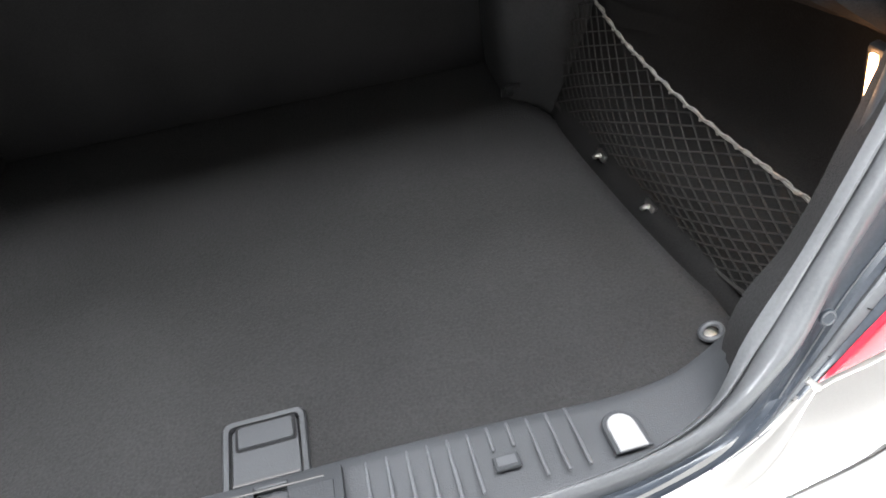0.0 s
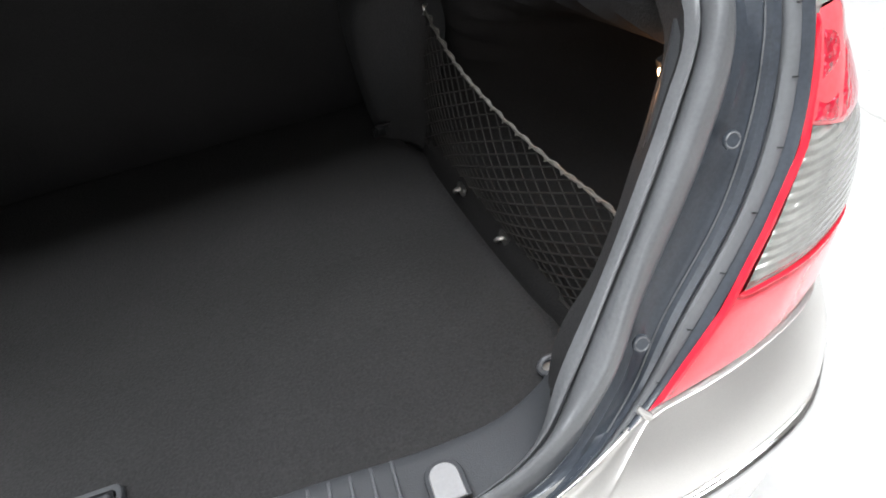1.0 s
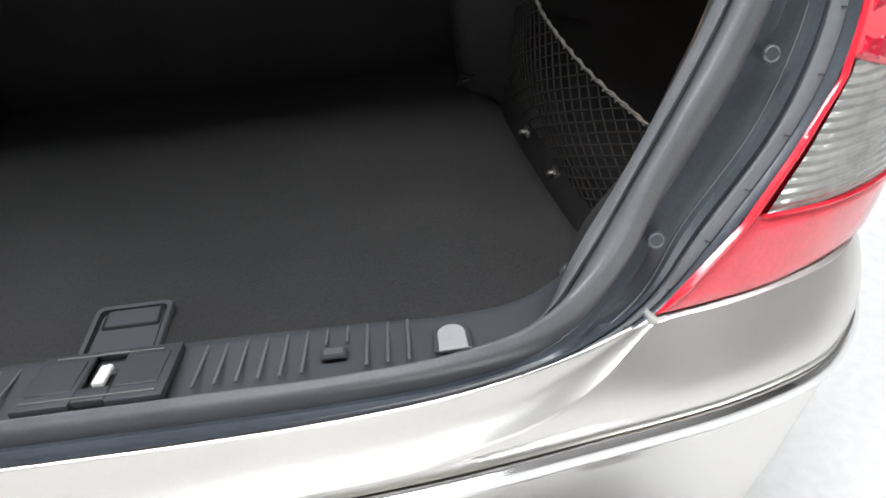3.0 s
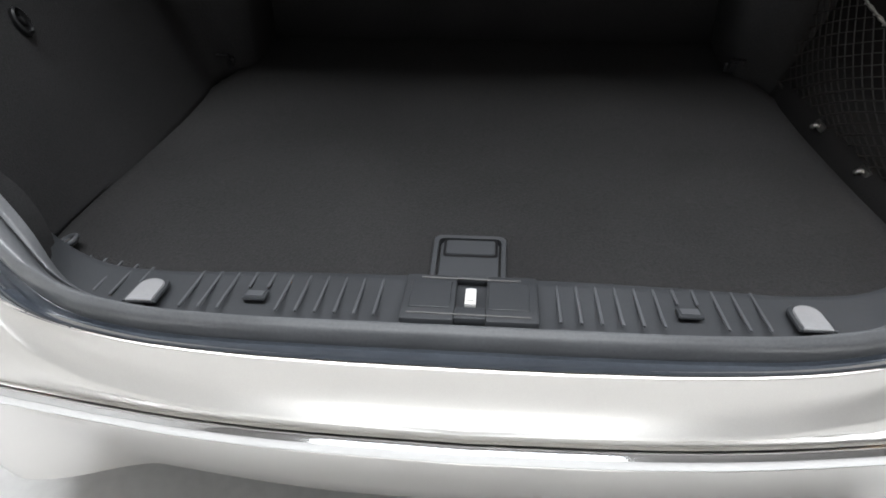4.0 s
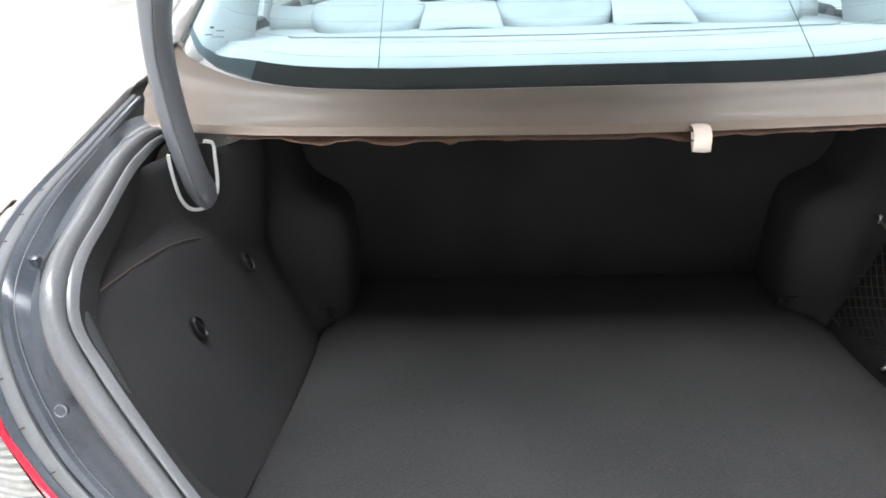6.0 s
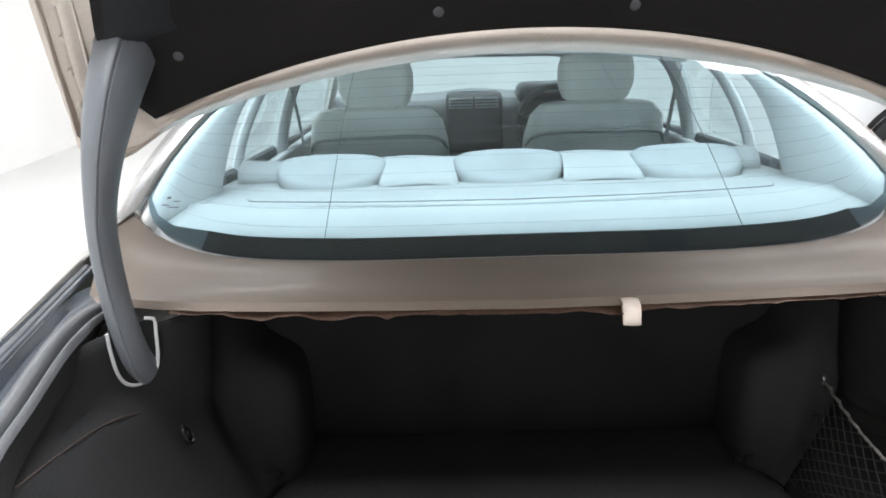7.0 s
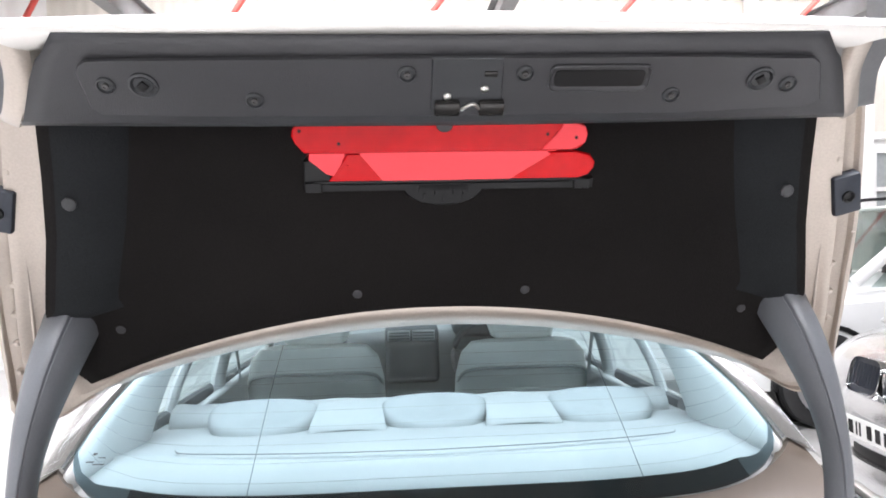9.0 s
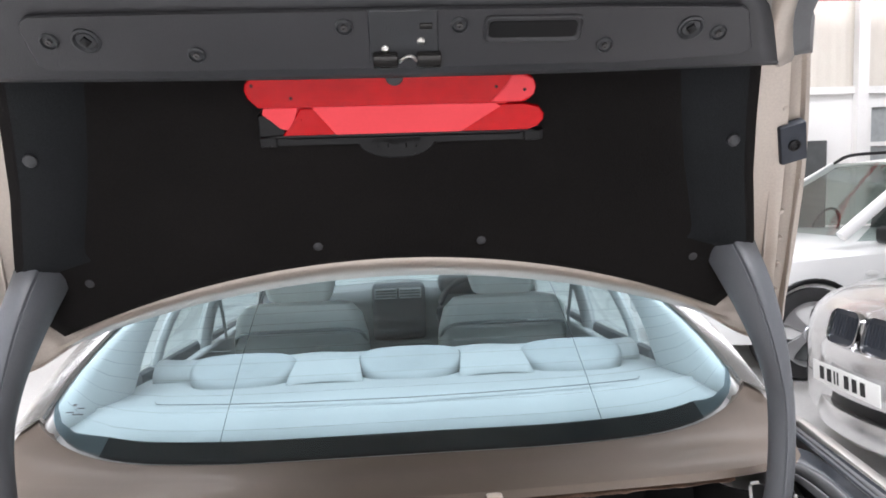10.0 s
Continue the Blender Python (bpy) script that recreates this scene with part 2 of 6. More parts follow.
def grid(bm, rows, loop=False, wrap=False):
    """Quads over rows of points. loop: each row closes on itself; wrap: the last row joins the first."""
    vs = [[bm.verts.new(p) for p in row] for row in rows]
    n = len(rows[0])
    for a in range(len(vs) if wrap else len(vs) - 1):
        b = (a + 1) % len(vs)
        for i in range(n if loop else n - 1):
            j = (i + 1) % n
            q = [vs[a][i], vs[a][j], vs[b][j], vs[b][i]]
            try:
                bm.faces.new(q)
            except ValueError:
                pass
    return vs


def fan(bm, ring):
    bm.faces.new([bm.verts.new(p) for p in ring])


def rbox(bm, size, m=None, bevel=0.004, seg=2):
    """A box of that size round the origin of m, with rounded edges."""
    made = bmesh.ops.create_cube(bm, size=1.0, matrix=(m or Matrix()) @ Matrix.Diagonal((*size, 1)))
    vs = made["verts"]
    if bevel:
        es = list({e for v in vs for e in v.link_edges})
        bmesh.ops.bevel(bm, geom=es, offset=bevel, segments=seg, affect="EDGES", profile=0.5)


def at(x, y, z, rx=0, ry=0, rz=0):
    return pose(x, y, z, rx, ry, rz)


def tube(bm, pts, r, seg=8, closed=False, flat=1.0, side=None, caps=True, radii=None):
    """A round or flattened bar along points. side: the way of its wide axis."""
    pts = [Vector(p) for p in pts]
    rows, n = [], len(pts)
    up = Vector(side) if side else None
    for i in range(n):
        a, b = pts[i - 1] if (i or closed) else pts[0], pts[(i + 1) % n] if (i < n - 1 or closed) else pts[-1]
        t = (b - a).normalized()
        ref = up if up is not None else (Vector((0, 0, 1)) if abs(t.z) < 0.9 else Vector((1, 0, 0)))
        s = (ref - t * ref.dot(t)).normalized()
        u = t.cross(s)
        rr = radii[i] if radii else r
        rows.append([pts[i] + s * (math.cos(k * 2 * math.pi / seg) * rr) + u * (math.sin(k * 2 * math.pi / seg) * rr * flat) for k in range(seg)])
    grid(bm, rows, loop=True, wrap=closed)
    if caps and not closed:
        fan(bm, rows[0][::-1])
        fan(bm, rows[-1])


def lathe(bm, m, profile, seg=24, caps=True):
    """A turned body: profile of (radius, height) round the z axis of m."""
    rows = [[m @ Vector((r * math.cos(k * 2 * math.pi / seg), r * math.sin(k * 2 * math.pi / seg), h)) for k in range(seg)] for r, h in profile]
    grid(bm, rows, loop=True)
    if caps:
        fan(bm, rows[0][::-1])
        fan(bm, rows[-1])


def slab(bm, outline, h, m, bevel=0.0):
    """A plate: an outline in the xy plane of m, h thick along its z, from 0 up."""
    lo, hi = [m @ Vector((x, y, 0)) for x, y in outline], [m @ Vector((x, y, h)) for x, y in outline]
    if bevel:
        cx, cy = sum(p[0] for p in outline) / len(outline), sum(p[1] for p in outline) / len(outline)
        mid = [m @ Vector((x, y, h - bevel)) for x, y in outline]
        top = []
        for x, y in outline:
            d = max(math.hypot(x - cx, y - cy), 1e-6)
            top.append(m @ Vector((x - (x - cx) / d * bevel, y - (y - cy) / d * bevel, h)))
        grid(bm, [lo, mid, top], loop=True)
        hi = top
    else:
        grid(bm, [lo, hi], loop=True)
    fan(bm, lo[::-1])
    fan(bm, hi)


def rrect(w, h, r, n=4, cx=0, cy=0):
    """A rectangle's outline with rounded corners."""
    out = []
    for sx, sy, a0 in ((1, 1, 0), (-1, 1, 90), (-1, -1, 180), (1, -1, 270)):
        for k in range(n + 1):
            a = radians(a0 + 90 * k / n)
            out.append((cx + sx * (w / 2 - r) + r * math.cos(a), cy + sy * (h / 2 - r) + r * math.sin(a)))
    return out


def part(name, bm, material, parent=None, label="", smooth=True, solid=0.0, bevel=0.0, offset=-1.0):
    """Links a bmesh as one mesh object, under its thing or part."""
    bmesh.ops.remove_doubles(bm, verts=bm.verts, dist=1e-5)
    bmesh.ops.recalc_face_normals(bm, faces=bm.faces)
    me = bpy.data.meshes.new(name)
    bm.to_mesh(me)
    bm.free()
    if smooth:
        me.polygons.foreach_set("use_smooth", [True] * len(me.polygons))
        me.set_sharp_from_angle(angle=radians(38))
    me.materials.append(material)
    ob = new(name, me)
    if parent:
        ob.parent = parent
        if parent.parent is None:
            ob.matrix_parent_inverse = Matrix.Translation(-Vector(parent["base"]))
    if solid:
        s = ob.modifiers.new("thickness", "SOLIDIFY")
        s.thickness, s.offset = solid, offset
    if label:
        tagged(ob, label)
    return ob


def thing(name, label, category, where=(0, 0, 0), group="", kind="", level=False):
    ob = new(name)
    ob.empty_display_size = 0.1
    ob.matrix_basis = (LEVEL if level else Matrix()) @ Matrix.Translation(where)
    ob["base"] = where
    return tagged(ob, label, category, group, kind)


def mesh():
    return bmesh.new()

# ---------------------------------------------------------------- the saloon car: outer body round the boot
car = thing("saloon_car", "champagne metallic saloon car with its boot lid open", "car", (0, 2.4, GROUND), level=True)

# lines round the boot opening, from the middle of the sill to the middle of the panel under the rear window
RAIL_A = [(0, .092, .706), (.12, .092, .706), (.25, .093, .706), (.36, .102, .709), (.44, .125, .722), (.485, .15, .776), (.547, .18, .865), (.62, .222, .975), (.648, .243, 1.03), (.657, .285, 1.068), (.672, .40, 1.088), (.685, .55, 1.112), (.676, .66, 1.116), (.60, .70, 1.116), (.3, .70, 1.114), (0, .70, 1.114)]
RAIL_B = [(0, .081, .715), (.12, .081, .715), (.25, .082, .716), (.35, .088, .719), (.43, .102, .729), (.51, .130, .775), (.56, .16, .846), (.63, .198, .945), (.668, .225, 1.022), (.680, .258, 1.066), (.700, .40, 1.097), (.714, .58, 1.125), (.700, .67, 1.125), (.62, .71, 1.122), (.3, .71, 1.120), (0, .71, 1.120)]
RAIL_C = [(0, .073, .690), (.12, .073, .690), (.25, .075, .690), (.36, .082, .691), (.455, .102, .699), (.535, .14, .745), (.575, .168, .795), (.655, .208, .905), (.695, .236, .99), (.706, .272, 1.035), (.733, .40, 1.068), (.75, .60, 1.10), (.735, .71, 1.115), (.63, .73, 1.117), (.3, .73, 1.115), (0, .73, 1.115)]
RAIL_D = [(0, .046, .705), (.12, .047, .705), (.25, .052, .705), (.36, .064, .706), (.46, .091, .708), (.548, .146, .718), (.592, .168, .782), (.668, .2, .873), (.715, .237, .975), (.727, .27, 1.045), (.752, .40, 1.085), (.768, .62, 1.117), (.76, .74, 1.125), (.63, .76, 1.122), (.3, .76, 1.12), (0, .76, 1.12)]
RAIL_E = [(0, .044, .701), (.12, .045, .701), (.25, .050, .701), (.36, .062, .702), (.47, .09, .703), (.557, .130, .704), (.643, .155, .785), (.737, .2, .91), (.765, .245, 1.02), (.764, .272, 1.066), (.792, .40, 1.093), (.798, .62, 1.124), (.80, .80, 1.15)]
NR = 128


def smooth_step(a, b, x):
    t = min(max((x - a) / (b - a), 0), 1)
    return t * t * (3 - 2 * t)


def rise(y):
    return math.tan(radians(2.6)) * (y - .1)


def loop_of(half):
    h = curve(half, NR)
    return h + [flip(p) for p in h[-2:0:-1]]


A, B, C, D = (loop_of(r) for r in (RAIL_A, RAIL_B, RAIL_C, RAIL_D))
ups, n_ring = [], len(A)
for i in range(n_ring):
    t = (B[(i + 1) % n_ring] - B[i - 1]).normalized()
    up = (B[i] - (A[i] + C[i]) / 2)
    ups.append((up - t * up.dot(t)).normalized())


def between(P, Q, f, lift):
    return [p.lerp(q, f) + u * lift for p, q, u in zip(P, Q, ups)]


bm = mesh()
skirt = [a - u * (0.045 - .039 * smooth_step(.60, .67, a.y)) + (a - b).normalized() * 0.006 for a, b, u in zip(A, B, ups)]
profile = [(-.15, -.004), (-.06, .000), (.02, .003), (.10, .0045), (.18, .004), (.25, .000), (.29, -.008), (.33, -.008), (.37, .000), (.44, .006), (.54, .0095), (.66, .011), (.80, .010), (.92, .0075), (1.0, .0045)]
grid(bm, [between(A, B, f, h) for f, h in profile] + [between(B, C, f, h) for f, h in ((.12, .0055), (.26, .0065), (.38, .005), (.47, .001), (.53, -.005), (.60, -.014))], loop=True)
part("weatherstrip", bm, SEAL, car, "grey rubber weatherstrip round the boot opening")
bm = mesh()
grid(bm, [skirt, between(A, B, -.10, -.004)], loop=True)
part("opening_edge", bm, LINING, car)
bm = mesh()
grid(bm, [between(B, C, 0.40, -0.014), between(B, C, 0.62, -0.007), between(B, C, 0.85, -0.004), C, between(C, D, 0.35, -0.004), between(C, D, 0.8, -0.001), D], loop=True)
part("boot_gutter", bm, GUTTER, car, "dark water channel round the boot opening")

# outer flange of the channel beside the lamps, and along the shoulders
E_half = curve(RAIL_E, NR)
D_half = curve(RAIL_D[:13][:12] + [(.775, .80, 1.14)], NR)
for sgn in (1, -1):
    bm = mesh()
    rows = []
    for f, lift in ((0.0, 0.0), (0.12, 0.005), (0.3, 0.004), (0.4, -0.006), (0.7, -0.007), (0.9, 0.001), (1.0, 0.002)):
        rows.append([(d.lerp(e, f) + V(0, -0.6, 0.6) * lift) for d, e in zip(D_half, E_half)])
    if sgn < 0:
        rows = [[flip(p) for p in r] for r in rows]
    grid(bm, rows)
    part("outer_flange", bm, GUTTER, car)
    bm = mesh()
    rows = [[(d.lerp(e, f) + V(0, -0.6, 0.6) * lift) for d, e in zip(D_half, E_half)][22:] for f, lift in ((.42, -.007), (.44, -.001), (.50, .0015), (.70, .001), (.76, -.001), (.78, -.008))]
    grid(bm, [[p if sgn > 0 else flip(p) for p in r] for r in rows])
    gasket = part("lamp_gasket", bm, GASKET, car, "matt grey rubber strip beside the lamp")
    for k in range(34, 100, 5):
        d, e = D_half[k], E_half[k]
        bm = mesh()
        tube(bm, [(p if sgn > 0 else flip(p)) for p in (d.lerp(e, .62) + V(0, -.0014, .0014), d.lerp(e, .74) + V(0, -.0012, .0012))], .0007, 5)
        part("notch", bm, BLACK, gasket)
    # thin lighter bead along the crest, painting the flange edge's highlight
    bm = mesh()
    tube(bm, [(p if sgn > 0 else flip(p)) + V(0, -.001, .001) for p in D_half[44:112]], .0009, 6)
    part("crest_highlight", bm, GASKET, car)
    bm = mesh()
    ed = [p for p in E_half if p.z > .94]
    grid(bm, [[(q if sgn > 0 else flip(q)) for q in r] for r in ([p + V(-.002, 0, .001) for p in ed], [p + V(.006, .002, .001) for p in ed], [p + V(.016, .008, -.010) for p in ed], [p + V(.026, .02, -.04) for p in ed])])
    part("shoulder_edge", bm, PAINT, car)
    # body-coloured nib at the corner under the lamp
    bm = mesh()
    tube(bm, [(sgn * x, y, z) for x, y, z in ((.550, .134, .709), (.553, .131, .706), (.557, .128, .703), (.561, .124, .700))], 0.0055, 8, flat=0.6)
    part("corner_nib", bm, PAINT, car)
    # rubber buffers in the channel
    for x, y, z in ((.669, .206, .936), (.560, .152, .784)):
        bm = mesh()
        lathe(bm, look((sgn * x, y, z), (sgn * x, y + 1, z - .35)) @ Matrix.Rotation(math.pi, 4, "X") @ Matrix.Translation((0, 0, -0.004)), [(0.0088, -.002), (0.0088, 0.0012), (0.0075, 0.0022), (0.006, -.001), (0.001, -.001)], 18)
        plug = part("drain_plug", bm, GUTTER, car)
        bm = mesh()
        turn = look((sgn * x, y, z), (sgn * x, y + 1, z - .35)) @ Matrix.Translation((0, 0, .0055))
        tube(bm, [turn @ V(.0068 * math.cos(a), .0068 * math.sin(a), 0) for a in [2 * math.pi * k / 20 for k in range(20)]], .0011, 6, closed=True)
        part("plug_ring", bm, GASKET, plug)
    for x, y, z in ((.728, .325, 1.062),):
        bm = mesh()
        lathe(bm, at(sgn * x, y, z), [(0.007, -.006), (0.007, 0.006), (0.0045, 0.008), (0.003, 0.006), (0.001, 0.006)], 14)
        part("buffer", bm, GUTTER, car)

# bumper
S_HALF = [(0, .040, .6), (.24, .047, .6), (.485, .072, .6), (.657, .096, .6), (.76, .130, .6), (.80, .16, .6), (.845, .212, .6), (.88, .30, .6), (.90, .45, .6), (.908, .75, .6)]
U_HALF = [(0, .044, .701), (.12, .045, .701), (.25, .050, .701), (.36, .062, .702), (.47, .092, .702), (.557, .128, .700), (.637, .141, .701), (.706, .158, .703), (.78, .188, .704), (.82, .224, .705), (.857, .30, .706), (.876, .42, .708), (.885, .75, .71)]
NS = 60
S0, U0 = curve(S_HALF, NS), curve(U_HALF, NS)


def outward(row):
    out = []
    for i in range(len(row)):
        t = row[min(i + 1, len(row) - 1)] - row[max(i - 1, 0)]
        out.append(V(t.y, -t.x, 0).normalized())
    return out


SO = outward(S0)


def srow(z, out):
    # the lower part tucks in less at the corners
    return [V(p.x, p.y, z - (.014 * (1 - smooth_step(.3, .75, p.x)) if z > .555 else 0)) + n * out * (1 - .65 * smooth_step(.50, .80, p.x) if out < -.008 else 1) for p, n in zip(S0, SO)]


def crease(x):
    """Height of the crease that bounds the hollowed sill lip."""
    pts = [(0, .622), (.30, .629), (.40, .643), (.47, .664), (.52, .686), (.557, .699), (2, .699)]
    for a, b in zip(pts, pts[1:]):
        if x <= b[0]:
            return a[1] + (b[1] - a[1]) * (x - a[0]) / (b[0] - a[0])
    return .699


def lip(g, hollow):
    """Between the sill edge and the crease (g 0 to 1)."""
    out = []
    for u, s, n in zip(U0, S0, SO):
        zc = crease(u.x)
        z = u.z + (zc - .701) * g
        f = (.701 - zc) / .09 * g
        k = 1 - smooth_step(.46, .56, u.x)
        out.append(V(*u.lerp(s, min(f, 1)).xy, 0) + n * (-hollow * k + (.002 + .008 * k) * g) + V(0, 0, z))
    return out


def below(g, out_by):
    out = []
    for u, s, n in zip(U0, S0, SO):
        zc = crease(u.x)
        z = (u.z + zc - .701) * (1 - g) + .616 * g
        f = min((.701 - zc) / .09, 1) * (1 - g) + g
        out.append(V(*u.lerp(s, f).xy, 0) + n * ((.002 + .008 * (1 - smooth_step(.46, .56, u.x))) * (1 - g) + out_by) + V(0, 0, z))
    return out


bm = mesh()
rows = [[u + V(0, 0.012, -0.004) for u in U0], [u + V(0, 0.002, 0.0005) for u in U0], [u + V(0, -.001, -.001) for u in U0], lip(.12, .001), lip(.3, .006), lip(.6, .009), lip(.85, .004), lip(.97, .0), below(.0, .001), below(.06, .002), below(.35, .006), below(.7, .006), below(.95, .002), srow(.612, -.001), srow(.6105, -.004), srow(.604, -.004), srow(.603, .000)]
grid(bm, [full(r) for r in rows])
rows = [srow(.571, .001), srow(.570, -.004), srow(.567, -.004), srow(.565, .001), srow(.555, -.001), srow(.52, -.014), srow(.45, -.043), srow(.37, -.077), srow(.28, -.118), srow(.23, -.15), srow(.225, -.20)]
grid(bm, [full(r) for r in rows])
bumper = part("rear_bumper", bm, PAINT, car, "champagne painted rear bumper")
bm = mesh()
tube(bm, full([u + V(0, -.0005, .0004) for u in U0 if u.x < .545]), .0022, 8)
part("sill_edge", bm, PAINT, bumper, "rolled painted edge of the sill")
bm = mesh()
grid(bm, [full(r) for r in (srow(.601, -.007), srow(.600, .003), srow(.594, .008), srow(.585, .0095), srow(.577, .008), srow(.571, .003), srow(.570, -.007))])
part("rub_strip", bm, CHROME, bumper, "bright chrome bumper strip")

# tail lamps
NV, NU = 30, 26


def lamp_point(u, v):
    z = .706 + .305 * v
    ins = LAMP_IN(v)
    wide = .018 * math.sin(math.pi * min(v * 1.15, 1)) + .015 * math.sin(math.pi * v)
    third = V(.824 + wide - .012 * v ** 3, .222 + .055 * v, z)
    pts = [ins, ins.lerp(third, .52) + V(0.004, -.020 + .012 * v, 0), third, V(.860 + wide - .028 * v ** 3, .295 + .045 * v, z), V(.880 + wide - .03 * v ** 3, .42 + .03 * v, z)]
    pts = [V(p.x, p.y, z) for p in pts]
    k = u * (len(pts) - 1)
    i = min(int(k), len(pts) - 2)
    f = k - i
    p0, p1, p2, p3 = pts[max(i - 1, 0)], pts[i], pts[i + 1], pts[min(i + 2, len(pts) - 1)]
    return 0.5 * ((2 * p1) + (p2 - p0) * f + (2 * p0 - 5 * p1 + 4 * p2 - p3) * f * f + (3 * p1 - p0 - 3 * p2 + p3) * f ** 3)


LAMP_EDGE = [V(.559, .128, .706), V(.600, .140, .745), V(.645, .153, .787), V(.695, .175, .85), V(.738, .198, .91), V(.757, .222, .965), V(.768, .248, 1.024)]


def LAMP_IN(v):
    z = .706 + .305 * v
    for a, b in zip(LAMP_EDGE, LAMP_EDGE[1:]):
        if z <= b.z + 1e-6:
            return a.lerp(b, (z - a.z) / (b.z - a.z))
    return LAMP_EDGE[-1]


def lower_line(u):
    return .279 - .094 * u


def upper_line(u):
    return .680 - .125 * u + .052 * max(0, .3 - u) / .3


def lamp_patch(bm, u0, u1, v0, v1, proud, nu=NU, nv=12, sgn=1):
    """A stretch of the lamp's surface; v0 and v1 are lines over u. It closes inwards at its rim."""
    rows = []
    for j in range(nv + 1):
        row = []
        for i in range(nu + 1):
            u = u0 + (u1 - u0) * i / nu
            v = v0(u) + (v1(u) - v0(u)) * j / nv
            p, q, r = lamp_point(u, v), lamp_point(min(u + .01, 1), v), lamp_point(u, min(v + .01, 1))
            if u + .01 > 1:
                q, p2 = p, lamp_point(u - .01, v)
                n = (p - p2).cross(r - p if v + .01 <= 1 else V(0, 0, 1))
            else:
                n = (q - p).cross(r - p if v + .01 <= 1 else V(0, 0, 1))
            n.normalize()
            edge = min(i, nu - i, j, nv - j)
            lift = proud * (0.0 if edge == 0 else 0.8 if edge == 1 else 1.0)
            w = p + n * lift
            row.append(w if sgn > 0 else flip(w))
        rows.append(row)
    grid(bm, rows)


for sgn in (1, -1):
    bm = mesh()
    lamp_patch(bm, 0.01, 1, lambda u: 0.005, lambda u: .985, -0.012, 26, 20, sgn)
    lamp = part("tail_lamp", bm, RED, car, "red and clear tail lamp")
    for name, m, u0, v0, v1 in (("fog_lens", RED2, .03, lambda u: .0, lambda u: lower_line(u) - .002), ("clear_lens", LENS, .075, lambda u: lower_line(u) + .006, lambda u: upper_line(u) - .003),
                                ("brake_lens", RED3, .04, lambda u: upper_line(u) - .001, lambda u: 1.0)):
        bm = mesh()
        lamp_patch(bm, u0, 1.0, v0, v1, 0.004, 28, 14, sgn)
        part(name, bm, m, lamp)
    # faceted reflectors under the smooth brake lens: a moon beside the edge, a fan outside, a band below
    for u0, u1, v0, v1 in ((.075, .215, lambda u: .885 - .075 * math.sqrt(max(0, 1 - ((u - .075) / .14) ** 2)), lambda u: .885 + .075 * math.sqrt(max(0, 1 - ((u - .075) / .14) ** 2))),
                           (.20, .62, lambda u: upper_line(u) + .008, lambda u: .760 + .14 * smooth_step(.20, .31, u) - .04 * smooth_step(.45, .62, u)),
                           (.62, .97, lambda u: upper_line(u) + .010, lambda u: .845 - .10 * smooth_step(.62, .95, u)),
                           (.07, .20, lambda u: upper_line(u) + .006, lambda u: .768 + .010 * math.sin(u * 34))):
        bm = mesh()
        lamp_patch(bm, u0, u1, v0, v1, 0.0048, 18, 10, sgn)
        part("prism_patch", bm, PRISM, lamp, "deep red faceted reflector")
    bm = mesh()
    lamp_patch(bm, 0.0, .048, lambda u: .0, lambda u: 1.0, 0.006, 4, 30, sgn)
    part("edge_lens", bm, RED, lamp, "narrow red lens edge")
    bm = mesh()
    lamp_patch(bm, .05, 1.0, lambda u: lower_line(u) - .006, lambda u: lower_line(u) + .010, 0.0055, 28, 3, sgn)
    part("divider", bm, RED, lamp)
    for k in range(8 if sgn < 0 else 0):
        bm = mesh()
        v = .028 + .026 * k
        u0 = .055 + .016 * k
        line = [lamp_point(u, v) + (lamp_point(u + .01, v) - lamp_point(u, v)).cross(V(0, 0, 1)).normalized() * .0045 for u in [u0 + .115 * j / 14 for j in range(15)]]
        fine = curve([tuple(p) for p in line], 73)
        for j in range(0, 71, 2):
            tube(bm, [flip(fine[j]) + V(0, 0, -.0022), flip(fine[j + 1]) + V(0, 0, .0022)], .0007, 4)
        part("reflector_rib", bm, PINK, lamp)

